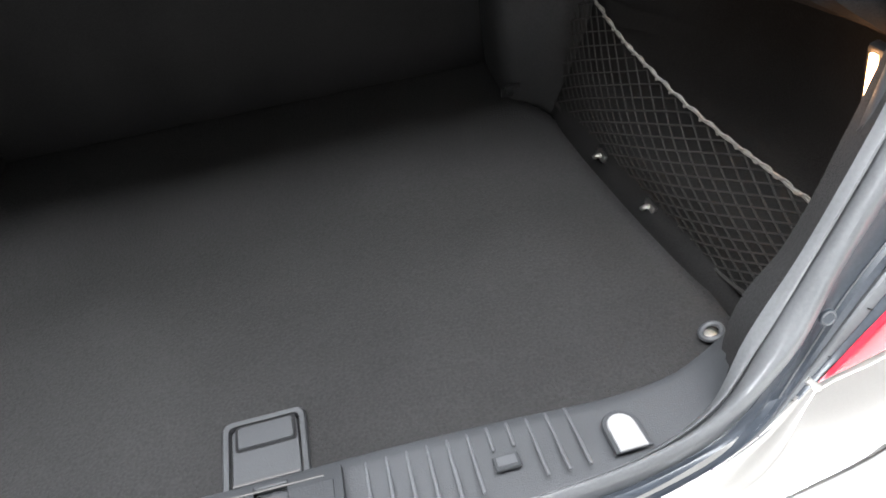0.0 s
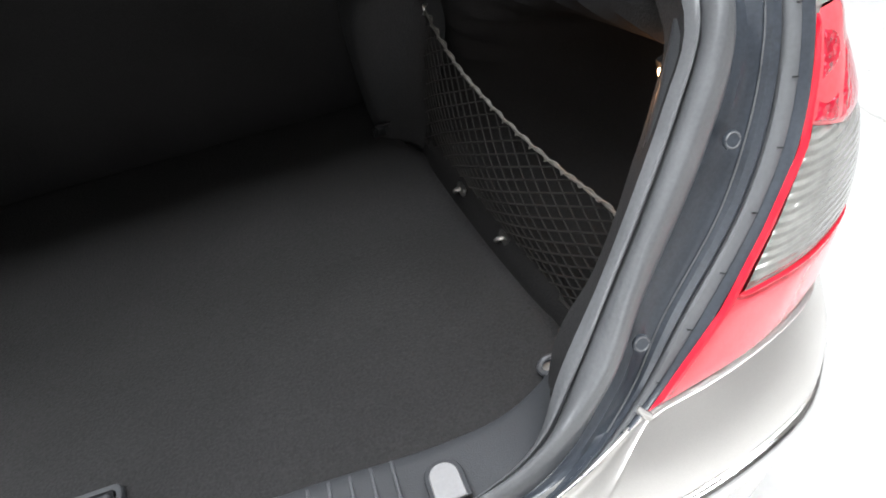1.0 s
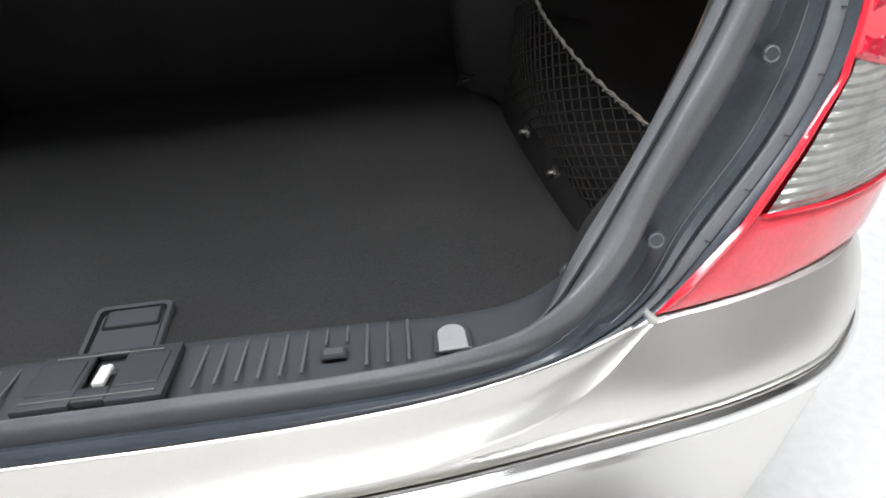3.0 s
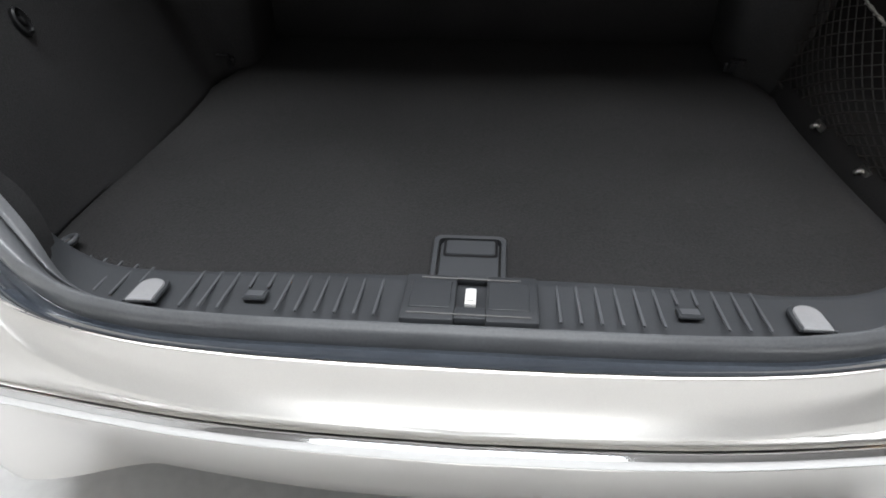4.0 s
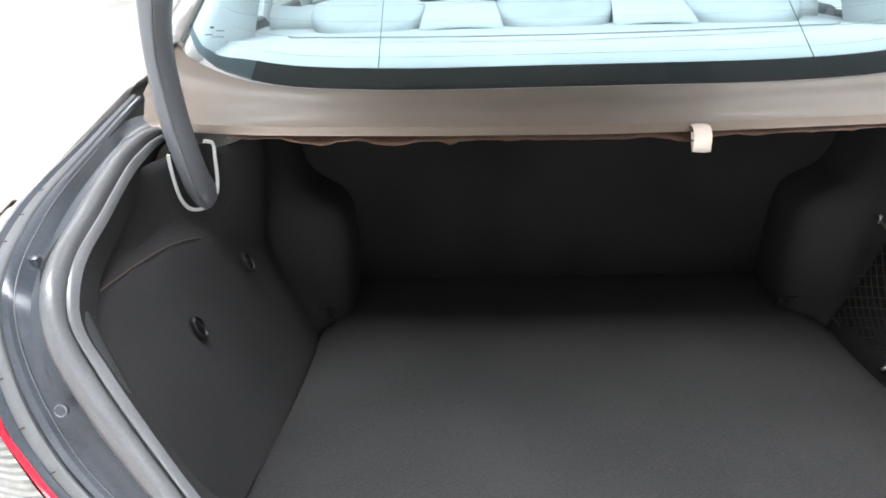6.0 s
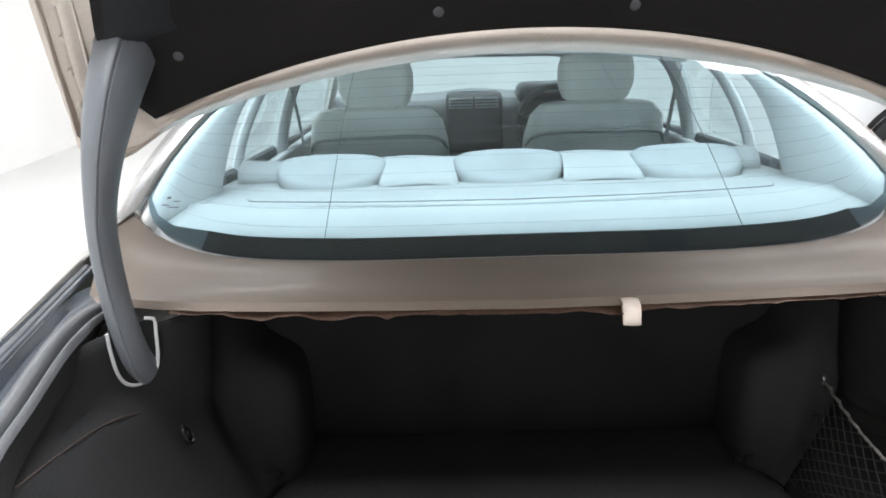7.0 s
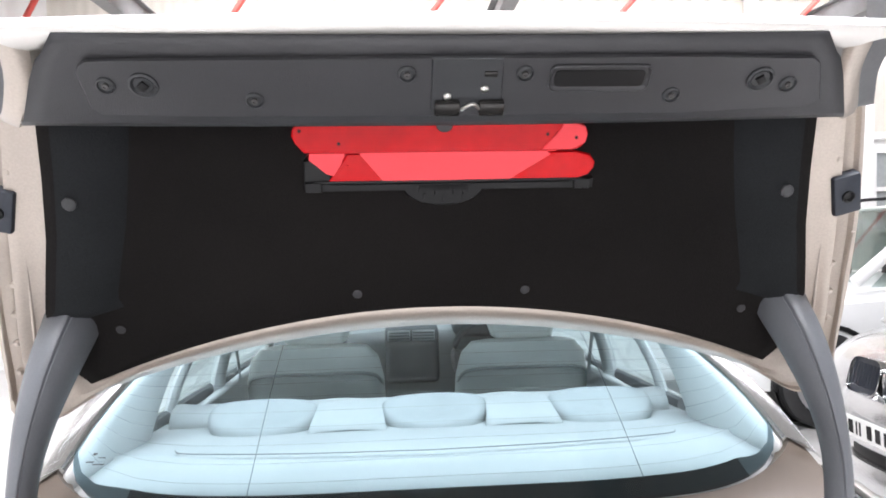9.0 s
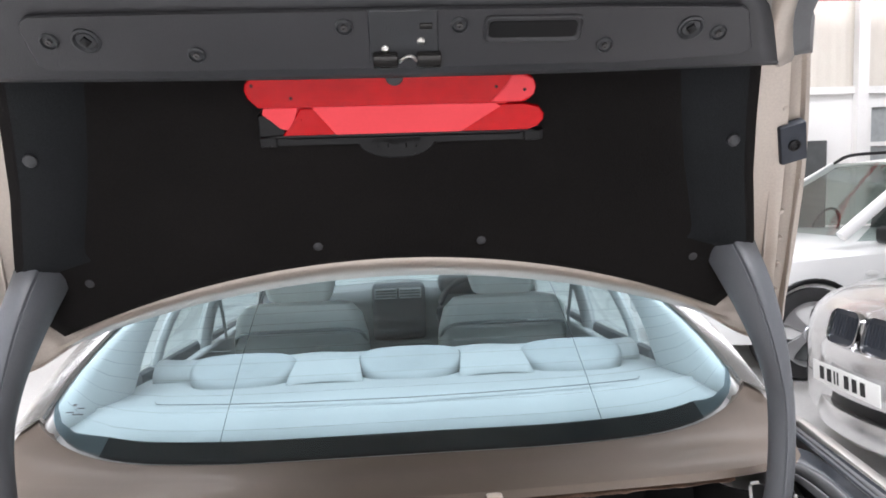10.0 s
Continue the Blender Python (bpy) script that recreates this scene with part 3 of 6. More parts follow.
# quarter panels, with the shoulder and the side
for sgn in (1, -1):
    bm = mesh()
    lt = [lamp_point(k / 20, 1.0) + V(0, 0, .003) for k in range(21)]
    es = curve([(.766, .266, 1.060), (.772, .30, 1.072), (.782, .36, 1.084), (.792, .43, 1.096)], 21)
    rows = [[p + V(0, .012, -.004) for p in lt], lt, [a.lerp(b, .35) + V(.006 + .008 * (k / 20) ** 2, -.006, .004 + .020 * (k / 20) ** 2) for k, (a, b) in enumerate(zip(lt, es))], [a.lerp(b, .75) + V(.005 + .006 * (k / 20) ** 2, -.004, .006 + .006 * (k / 20) ** 2) for k, (a, b) in enumerate(zip(lt, es))], es, [p + V(-.006, 0, -.012) for p in es]]
    rows = [[r[0] + V(-.008, -.004, -.016)] + r + [r[-1] + V(0, .03, -.006)] for r in rows]
    grid(bm, [[p if sgn > 0 else flip(p) for p in r] for r in rows])
    part("lamp_shoulder", bm, PAINT, car)
    bm = mesh()
    rows = []
    for y in (.44, .52, .6, .8, 1.0, 1.3, 1.6, 2.0, 2.6, 3.2, 3.8):
        f = min(max((y - .26) / .6, 0), 1)
        e = V(.793 + .007 * min(f * 1.5, 1), y, 1.066 + .10 * f ** .9 - .05 * max(0, y - 1.2) * .5)
        z = e.z
        wide = .868 + .044 * min(1, max(0, (y - .40)) / .45)
        rows.append([V(e.x - .006, y, z - .012), V(e.x, y, z), V(e.x + .02, y, z - .002), V(min(e.x + .05, wide), y, z - .025), V(wide - .012, y, z - .08), V(wide, y, min(1.03, z - .12)), V(wide + .006, y, .86), V(wide + .006, y, .72)])
    grid(bm, [[p if sgn > 0 else flip(p) for p in r] for r in rows])
    part("quarter_panel", bm, PAINT, car, solid=0.004)
    bm = mesh()
    rows = []
    for y in (.47, .6, .78, .8, .95, 1.14, 1.33, 1.48, 1.5, 2.0, 2.6, 3.2, 3.6, 3.78, 3.8, 4.0, 4.2, 4.4):
        wide = .862 + .05 * min(1, max(0, (y - .25)) / .6) - max(0, y - 3.6) * .09
        low = GROUND + rise(y) + (.66 if .8 < y < 1.48 or 3.8 < y < 4.2 else .24)
        rows.append([V(sgn * (wide + .006), y, .72), V(sgn * (wide + .004), y, max(.55, low)), V(sgn * (wide - .012), y, low + .0), V(sgn * (wide - .05), y, low - .02)])
    grid(bm, rows)
    part("body_side", bm, PAINT, car, solid=0.004)

# panel under the rear window, rear window frame, pillars, roof, bonnet
bm = mesh()
half1 = curve([(0, .618, 1.112), (.3, .622, 1.115), (.58, .632, 1.121), (.70, .65, 1.128)], 24)
half2 = curve([(0, .626, 1.124), (.3, .630, 1.127), (.60, .642, 1.133), (.72, .665, 1.139)], 24)
half3 = curve([(0, .690, 1.140), (.3, .694, 1.143), (.62, .712, 1.148), (.75, .75, 1.152)], 24)
half4 = curve([(0, .705, 1.137), (.3, .709, 1.140), (.63, .730, 1.146), (.765, .78, 1.152)], 24)
half5 = curve([(0, .756, 1.152), (.36, .758, 1.154), (.55, .782, 1.163), (.65, .826, 1.181), (.735, .895, 1.21), (.76, .95, 1.235)], 24)
half6 = curve([(0, .80, 1.13), (.36, .80, 1.13), (.55, .82, 1.14), (.65, .86, 1.155), (.72, .92, 1.18), (.74, .97, 1.2)], 24)
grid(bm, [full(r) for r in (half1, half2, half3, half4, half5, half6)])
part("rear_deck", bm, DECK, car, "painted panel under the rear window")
bm = mesh()
rng = random.Random(4)
rag = [V(-.58 + 1.16 * i / 80, .612 + .016 * abs(i / 40 - 1) ** 2 + .004 * rng.random(), 1.108 + .009 * abs(i / 40 - 1) ** 2 - .003 * rng.random() - (.009 if 6 < i < 25 or 46 < i < 54 else .001) * (.55 + .45 * math.sin(i * .8))) for i in range(81)]
grid(bm, [[p + V(0, .03, .012) for p in rag], rag, [p + V(0, .05, -.004) for p in rag]])
part("insulation_edge", bm, mat("brown_insulation_edge", (.10, .058, .038), .5, 0, .4, 30, 200, .4), car, "torn brown insulation edge under the rear panel")
for sgn in (1, -1):
    bm = mesh()
    a = curve([(.80, .80, 1.15), (.805, .95, 1.19), (.79, 1.2, 1.30), (.70, 1.52, 1.44)], 14)
    b = curve([(.770, .86, 1.195), (.768, 1.02, 1.27), (.748, 1.2, 1.345), (.655, 1.47, 1.462)], 14)
    c = curve([(.735, .90, 1.218), (.728, 1.03, 1.283), (.700, 1.2, 1.355), (.618, 1.44, 1.458)], 14)
    rows = [[p if sgn > 0 else flip(p) for p in r] for r in (a, b, c, [q + V(-.01, .02, -.03) for q in c])]
    grid(bm, rows)
    part("rear_pillar", bm, PAINT, car)
    bm = mesh()
    edge = curve([(.722, 1.33, 1.160), (.694, 1.355, 1.27), (.664, 1.40, 1.36), (.612, 1.50, 1.452)], 14)
    near = [q + V(-.006, .006, -.010) for q in c]
    inner = [[p + (q - p) * f + V(-.014 * math.sin(math.pi * f), 0, 0) for p, q in zip(near, edge)] for f in (0, .2, .45, .7, .9, 1)] + [[q + V(.03, .012, 0) for q in edge]]
    inner = [[r[0] + V(.004, 0, -.05)] + r for r in inner]
    grid(bm, [[p if sgn > 0 else flip(p) for p in r] for r in inner])
    part("pillar_trim", bm, CABIN, car, solid=0.01)
    # chrome line beside the window
    bm = mesh()
    strip = [[p + V(.002, -.002, .003) for p in b], [p.lerp(q, .5) + V(0, -.004, .006) for p, q in zip(b, c)], [p + V(-.006, -.003, .004) for p in c], [p + V(-.010, .004, -.004) for p in c]]
    grid(bm, [[p if sgn > 0 else flip(p) for p in r] for r in strip])
    part("window_trim", bm, TRIMSTRIP, car, "polished strip beside the rear window")
bm = mesh()
rows = []
for y, z, w in ((1.535, 1.506, .54), (1.6, 1.518, .58), (2.0, 1.535, .62), (2.5, 1.52, .62), (2.85, 1.465, .60)):
    rows.append(full([V(0, y, z), V(w * .5, y, z - .005), V(w * .9, y, z - .025), V(w, y, z - .04), V(w + .05, y, z - .075)]))
grid(bm, rows)
part("roof", bm, PAINT, car, solid=0.02)
bm = mesh()
rows = []
for y, z, w in ((1.57, 1.478, .53), (2.0, 1.50, .6), (2.5, 1.485, .6), (2.84, 1.43, .58)):
    rows.append(full([V(0, y, z), V(w * .6, y, z - .008), V(w, y, z - .04)]))
grid(bm, rows)
part("headlining", bm, CABIN, car, solid=0.01)
bm = mesh()
rows = []
for y, z, w in ((3.5, 1.06, .84), (3.9, 1.06, .82), (4.3, 1.03, .78), (4.6, .95, .70), (4.74, .82, .62), (4.76, .66, .62), (4.70, .48, .60)):
    rows.append(full([V(0, y, z), V(w * .5, y, z - .005), V(w * .85, y, z - .03), V(w, y, z - .10), V(w + .03, y - .05, z - .25 if z > .6 else z)]))
grid(bm, rows)
part("bonnet", bm, PAINT, car, solid=0.006)


def wheel(parent, where, r, wide, spokes, axis="X"):
    """A road wheel: a tyre with an alloy rim of spokes."""
    turn = Matrix.Rotation(math.pi / 2, 4, "Y") if axis == "X" else Matrix.Rotation(math.pi / 2, 4, "X")
    m = Matrix.Translation(where) @ turn
    w = wide / 2
    bm = mesh()
    lathe(bm, m, [(r * .68, -w * .8), (r * .72, -w), (r * .9, -w * 1.02), (r * .975, -w * .86), (r * .99, -w * .5), (r * .978, -w * .46), (r * .978, -w * .4), (r, -w * .36), (r, -w * .05), (r * .982, -w * .02), (r * .982, w * .05), (r, w * .08),
                  (r, w * .36), (r * .978, w * .4), (r * .978, w * .46), (r * .99, w * .5), (r * .975, w * .86), (r * .9, w * 1.02), (r * .72, w), (r * .68, w * .8)], 48, caps=False)
    tyre = part("tyre", bm, TYRE, parent)
    bm = mesh()
    for side in (-1, 1):
        lathe(bm, m, [(r * .685, side * w * .8), (r * .70, side * w * .95), (r * .66, side * w * .93), (r * .63, side * w * .55), (r * .62, 0)], 40, caps=False)
        lathe(bm, m, [(r * .17, side * w * .55), (r * .16, side * w * .8), (r * .08, side * w * .84), (.001, side * w * .84)], 20, caps=False)
        for k in range(spokes):
            rot = Matrix.Rotation(2 * math.pi * k / spokes, 4, "Z")
            prof = [(r * .12, r * .085), (r * .3, r * .10), (r * .5, r * .14), (r * .66, r * .21)]
            lo = [[m @ rot @ V(x, y * s, side * w * (.62 + .16 * (x / r))) for x, y in prof] for s in (-1, -.6, .6, 1)]
            grid(bm, [[p + m.to_3x3() @ V(0, 0, -side * .02) for p in lo[0]], lo[0], lo[1], lo[2], lo[3], [p + m.to_3x3() @ V(0, 0, -side * .02) for p in lo[3]]])
    part("rim", bm, ALLOY, parent)
    bm = mesh()
    lathe(bm, m, [(r * .62, -w * .3), (r * .1, -w * .3), (r * .1, w * .3), (r * .62, w * .3)], 24, caps=False)
    part("brake_disc", bm, DARKIN, parent)
    return tyre


for sx in (-1, 1):
    for wy in (1.14, 4.0):
        wheel(car, (sx * .80, wy, GROUND + .33 + rise(wy)), .33, .23, 5)
bm = mesh()
rbox(bm, (1.5, 4.2, .06), at(0, 2.4, GROUND + .25 + rise(2.4), 2.6), .01)
part("underbody", bm, BLACK, car)

# ---------------------------------------------------------------- boot floor, sill, linings
K_HALF = [(0, .190, .692), (.12, .190, .692), (.25, .186, .692), (.356, .180, .693), (.430, .183, .699), (.476, .193, .716), (.503, .192, .755), (.533, .198, .81), (.579, .217, .885), (.632, .255, .985), (.655, .275, 1.035)]
A_HALF = [(x, y + .004, z - .004) for x, y, z in RAIL_A[:9]]
kk, aa = curve(K_HALF, 60), curve(A_HALF, 60)
bm = mesh()
rows = [[k + V(0, .004, -.03) for k in kk], [k + V(0, .002, 0) for k in kk], [k + V(0, -.002, .003) for k in kk]]
rows += [[k.lerp(a, f) + V(0, 0, .003 - .006 * f) for k, a in zip(kk, aa)] for f in (.15, .4, .7, .92, 1.0)]
grid(bm, [full(r) for r in rows])
sill = part("sill_trim", bm, PLASTIC, car, "ribbed dark grey plastic boot sill trim")


def sill_z(y):
    return .694 + .013 * (.178 - y) / .08


for k in range(19):
    x = .098 + .0212 * k
    if .325 < x < .372:
        continue
    for sgn in (1, -1) if x < .36 else (-1,):
        y0, y1 = (.184, .108) if x < .36 else (.184 + (x - .36) * .20, .112 + (x - .36) * .28)
        if abs(x - .234) < .014:
            y0, y1 = .184, .152
        bm = mesh()
        ym = (y0 + y1) / 2
        rbox(bm, (.0034, abs(y0 - y1), .0030), at(sgn * x, ym, sill_z(ym) + .0015 + max(0, x - .36) * .035, -11, sgn * -max(0, (x - .36)) * 60, 0), .0012, 2)
        part("rib", bm, RIBS, sill)
for sgn in (1, -1):
    m = at(sgn * .234, .136, sill_z(.136) + .001, -11.5)
    bm = mesh()
    slab(bm, rrect(.026, .018, .002), .003, m, .001)
    part("socket_rim", bm, PLASTIC, sill)
    bm = mesh()
    slab(bm, rrect(.019, .011, .001), .004, m)
    part("socket", bm, RIBS, sill)
    m = at(sgn * .354, .135, sill_z(.135) + .004, -11, sgn * 0)
    bm = mesh()
    o = [(-.019, -.026), (.019, -.026)] + [(.019 * math.cos(radians(a)), .005 + .020 * math.sin(radians(a))) for a in range(0, 181, 15)]
    slab(bm, o, .003, m, .001)
    part("cap_recess", bm, PLASTIC, sill)
    bm = mesh()
    o = [(-.0145, -.026), (.0145, -.026)] + [(.0145 * math.cos(radians(a)), .003 + .0165 * math.sin(radians(a))) for a in range(0, 181, 15)]
    slab(bm, o, .0045, m, .0012)
    part("sticker", bm, STICKER, sill, "pale rounded sticker")
    # tie-down eye in the corner
    bm = mesh()
    tube(bm, [V(sgn * .500 + .011 * math.cos(a), .226 + .010 * math.sin(a), .697 + sgn * .004 * math.cos(a) * sgn) for a in [2 * math.pi * k / 20 for k in range(20)]], .0035, 8, closed=True)
    eye = part("tie_down_eye", bm, PLASTIC, sill)
    bm = mesh()
    lathe(bm, at(sgn * .500, .226, .694), [(.009, 0), (.006, .0015), (.001, .0015)], 16)
    part("eye_stud", bm, STEEL, eye)

# lock plate with the striker
bm = mesh()
m = at(.002, .137, .7050, -9)
for x0, x1, y0, y1, h in ((-.071, -.015, -.043, .044, .010), (.018, .073, -.043, .044, .010), (-.015, .018, .038, .044, .010), (-.015, .018, -.039, -.018, .010)):
    rbox(bm, (x1 - x0, y1 - y0, h), m @ at((x0 + x1) / 2, (y0 + y1) / 2, h / 2 - .003), .002, 2)
lockp = part("lock_plate", bm, PLASTIC, car, "dark plastic lock surround")
bm = mesh()
rbox(bm, (.034, .056, .004), m @ at(.0015, .008, -.014), 0)
part("lock_slot", bm, BLACK, lockp)
bm = mesh()
tube(bm, [m @ V(.001, .020, -.014), m @ V(.001, .020, .000), m @ V(.001, -.006, .004), m @ V(.001, -.010, -.012)], .005, 10)
rbox(bm, (.012, .030, .006), m @ at(.001, .004, .003), .001)
part("striker", bm, mat("bright_zinc", (.82, .81, .78), .3, .25, .05, 60, 300), lockp, "bright steel lock striker")
for z, y, w in ((.0075, .036, .11), (.0075, -.033, .13)):
    bm = mesh()
    tube(bm, [m @ V(-w / 2, y, z), m @ V(w / 2, y - .002, z)], .0012, 6)
    part("plate_lip", bm, CLIP, lockp)
for sx in (-1, 1):
    bm = mesh()
    rbox(bm, (.044, .050, .002), m @ at(sx * .042, .002, .0075), .0008, 1)
    part("plate_inset", bm, PLASTIC, lockp)

# carpet
bm = mesh()
rows = []
NXC = 44
for j in range(30):
    y = .174 + (1.0 - .174) * (j / 29) ** 1.15
    row = []
    for i in range(NXC + 1):
        s = 2 * i / NXC - 1
        w = .538 - .055 * min(max((y - .28) / .38, 0), 1) * .4 - .05 * min(max((y - .70) / .15, 0), 1)
        x = s * w
        yy = max(y, .172 + max(0, abs(x) - .36) ** 1.5 * .28)
        z = .686 - .022 * min(max((y - .2) / .4, 0), 1) + .002 * noise.noise(V(x * 4, y * 4, 0))
        row.append(V(x, yy, z))
    rows.append(row)
grid(bm, rows)
part("boot_carpet", bm, CARPET, car, "charcoal carpet on the boot floor", solid=.008)
bm = mesh()
rbox(bm, (1.3, .90, .02), at(0, .62, .63), .004)
part("boot_tub", bm, BLACK, car)
# dark gap where the carpet meets the lining
bm = mesh()
tube(bm, [(-(.534 - .022 * min(max((y - .28) / .38, 0), 1)), y, .6885 - .022 * min(max((y - .2) / .4, 0), 1)) for y in [.235 + .045 * k for k in range(12)]], .003, 6, flat=.5)
part("carpet_gap", bm, BLACK, car)
# folding grip in the carpet
m = at(-.003, .226, .6875, 1.5)
bm = mesh()
for (w, h, r), (w2, h2, r2) in (((.090, .092, .010), (.077, .079, .007)),):
    a, b = rrect(w, h, r), rrect(w2, h2, r2)
    grid(bm, [[m @ V(x, y, -.004) for x, y in a], [m @ V(x, y, .003) for x, y in a], [m @ V(x * .97, y * .97, .005) for x, y in a], [m @ V(x, y, .0045) for x, y in b], [m @ V(x, y, -.004) for x, y in b]], loop=True)
grip = part("floor_grip", bm, PLASTIC, car, "dark plastic lifting grip in the carpet")
bm = mesh()
slab(bm, rrect(.071, .073, .006), .003, m @ at(0, 0, -.002), .001)
part("flap", bm, PLASTIC, grip)
bm = mesh()
slab(bm, rrect(.060, .026, .004), .0025, m @ at(.001, .024, .001), .001)
part("pull", bm, PLASTIC, grip)
bm = mesh()
slab(bm, rrect(.066, .032, .004), .001, m @ at(.001, .024, .0005))
part("pull_gap", bm, BLACK, grip)
bm = mesh()
tube(bm, [m @ V(-.034, -.030, .002), m @ V(.034, -.030, .002)], .0016, 6)
part("flap_edge", bm, CLIP, grip)


# side linings: rows of (x, z) along y
def lining(sgn, rows_by_y, name, label, n=26, felt=LINING):
    bm = mesh()
    rows = [[V(sgn * p.x, y + (.36 * max(0, p.z - .84) - .042 * smooth_step(.70, .80, p.z)) * max(0, 1 - (y - .245) / .25), p.z) for p in curve([(x, 0, z) for x, z in pts], n)] for y, pts in rows_by_y]
    cols = list(zip(*rows))
    fine = [curve([tuple(q) for q in c], 46) for c in cols]
    grid(bm, fine)
    return part(name, bm, felt, car, label, solid=.006)


LEFT = [
    (.245, [(.545, .655), (.565, .735), (.62, .885), (.672, 1.010), (.676, 1.014), (.698, 1.020), (.700, 1.075)]),
    (.32, [(.531, .655), (.557, .735), (.613, .885), (.668, 1.010), (.672, 1.014), (.699, 1.018), (.705, 1.085)]),
    (.40, [(.523, .655), (.552, .733), (.609, .885), (.660, 1.002), (.664, 1.006), (.696, 1.012), (.705, 1.09)]),
    (.50, [(.516, .655), (.546, .733), (.604, .885), (.650, .988), (.654, .992), (.686, .998), (.700, 1.095)]),
    (.58, [(.512, .655), (.541, .732), (.596, .875), (.636, .962), (.640, .966), (.660, .982), (.672, 1.10)]),
    (.65, [(.508, .655), (.535, .73), (.582, .86), (.605, .93), (.595, .99), (.585, 1.10)]),
    (.71, [(.506, .655), (.530, .73), (.570, .85), (.580, .90), (.568, .98), (.560, 1.10)]),
    (.765, [(.512, .655), (.540, .73), (.575, .83), (.585, .88), (.575, .96), (.560, 1.10)]),
    (.80, [(.500, .655), (.515, .73), (.530, .83), (.545, .88), (.560, .96), (.560, 1.10)]),
    (.835, [(.462, .655), (.460, .73), (.458, .83), (.47, .89), (.54, .95), (.56, 1.10)]),
    (.90, [(.455, .655), (.450, .73), (.448, .83), (.46, .89), (.53, .95), (.56, 1.10)]),
    (1.02, [(.46, .655), (.455, .73), (.453, .83), (.46, .89), (.53, .95), (.56, 1.10)])]
lin_l = lining(-1, LEFT, "side_lining", "charcoal felt boot side lining with a moulded ledge")
RIGHT = []
for y, p in LEFT:
    if y < .75:
        ledge = (p[3][0], p[3][1] - .010)
        deep = .742 if y < .55 else .742 - (y - .55) * .95
        p = [p[0], (p[0][0] + .014, .690), (p[0][0] + .05, .704), (deep - .03, .712), (deep, .74), (deep + .004, .85), (deep - .01, ledge[1] - .05), (ledge[0] + .012, ledge[1] - .022), (ledge[0] - .002, ledge[1] - .010), (ledge[0], ledge[1] + .002)] + [(q[0], q[1] - .006) for q in p[4:6]] + list(p[6:])
    RIGHT.append((y, p))
# recess rows take the darker felt, so its shade is in the colour
lining(1, [r for r in RIGHT if r[0] < .77], "side_lining", "charcoal felt boot side lining with a storage recess", 60, SHADED_FELT)
lining(1, [r for r in RIGHT if r[0] > .76], "wheel_arch_lining", "charcoal felt over the wheel arch", 60)
# thin brown line along the ledge: boot lamp's warm light painted as colour
bm = mesh()
tube(bm, curve([(-.666, .33, 1.016), (-.658, .41, 1.008), (-.648, .50, .994), (-.634, .58, .968), (-.602, .65, .932)], 20), .0016, 6)
WARM_EDGE = mat("warm_lit_brown_edge", (.05, .033, .027), .8, 0, .3, 20, 200)
part("ledge_edge", bm, WARM_EDGE, lin_l)
# recessed pull knobs in the left lining
for x, y, z in ((-.597, .430, .897), (-.575, .615, .905)):
    m = look((x, y, z), (x + 1, y - .15, z + .42)) @ Matrix.Rotation(math.pi, 4, "X")
    bm = mesh()
    lathe(bm, m @ Matrix.Diagonal((.56, 1.0, 1, 1)), [(.0195, -.004), (.0195, .002), (.016, .004), (.0135, .000), (.007, -.001), (.006, .004), (.001, .005)], 20)
    part("pull_knob", bm, BLACK, lin_l)
for sgn, x, y, z in ((-1, .498, .80, .69), (1, .456, .826, .685)):
    bm = mesh()
    tube(bm, [(sgn * (x - .012), y, z - .005), (sgn * (x - .012), y - .008, z + .012), (sgn * (x + .012), y - .008, z + .012), (sgn * (x + .012), y, z - .005)], .003, 8)
    rbox(bm, (.036, .006, .018), at(sgn * x, y + .004, z - .006), .002)
    part("lashing_ring", bm, BLACK, car, "small dark lashing ring")
# front wall and roof of the boot
bm = mesh()
rows = []
for z in (.64, .75, .9, 1.0, 1.08):
    rows.append([V(-.58 + 1.16 * i / 20, 1.0 - .10 * (z - .64) + .006 * noise.noise(V(i * .7, z * 5, 2)), z) for i in range(21)])
grid(bm, rows)
part("seat_back_wall", bm, BOOTWALL, car, "dark felt back of the rear seat", solid=.02)
bm = mesh()
rbox(bm, (1.36, .28, .02), at(0, .90, 1.098), .006)
part("shelf_underside", bm, BOOTWALL, car)
for sgn in (-1, 1):
    bm = mesh()
    pts = [(sgn * x, y, z) for x, y, z in ((.649, .566, 1.112), (.650, .568, 1.085), (.647, .573, 1.038), (.640, .581, 1.019), (.628, .591, 1.013), (.611, .604, 1.020), (.603, .612, 1.038), (.599, .617, 1.09), (.599, .617, 1.113), (.610, .610, 1.118))]
    tube(bm, curve(pts, 40), .0030, 8, flat=.8)
    part("hinge_slot_trim", bm, BRACKET, car, "light grey edging round the hinge slot")
    bm = mesh()
    pts = [V(sgn * x, y, z) for x, y, z in ((.649, .570, 1.115), (.650, .572, 1.085), (.647, .577, 1.038), (.640, .585, 1.019), (.628, .595, 1.013), (.611, .608, 1.020), (.603, .616, 1.038), (.599, .621, 1.09), (.599, .621, 1.115))]
    fan(bm, pts)
    part("hinge_slot", bm, BLACK, car, smooth=False, solid=.003)
    # small clip beside the slot
    bm = mesh()
    rbox(bm, (.006, .014, .022), at(sgn * .690, .505, 1.07), .002)
    part("lining_clip", bm, BLACK, car)
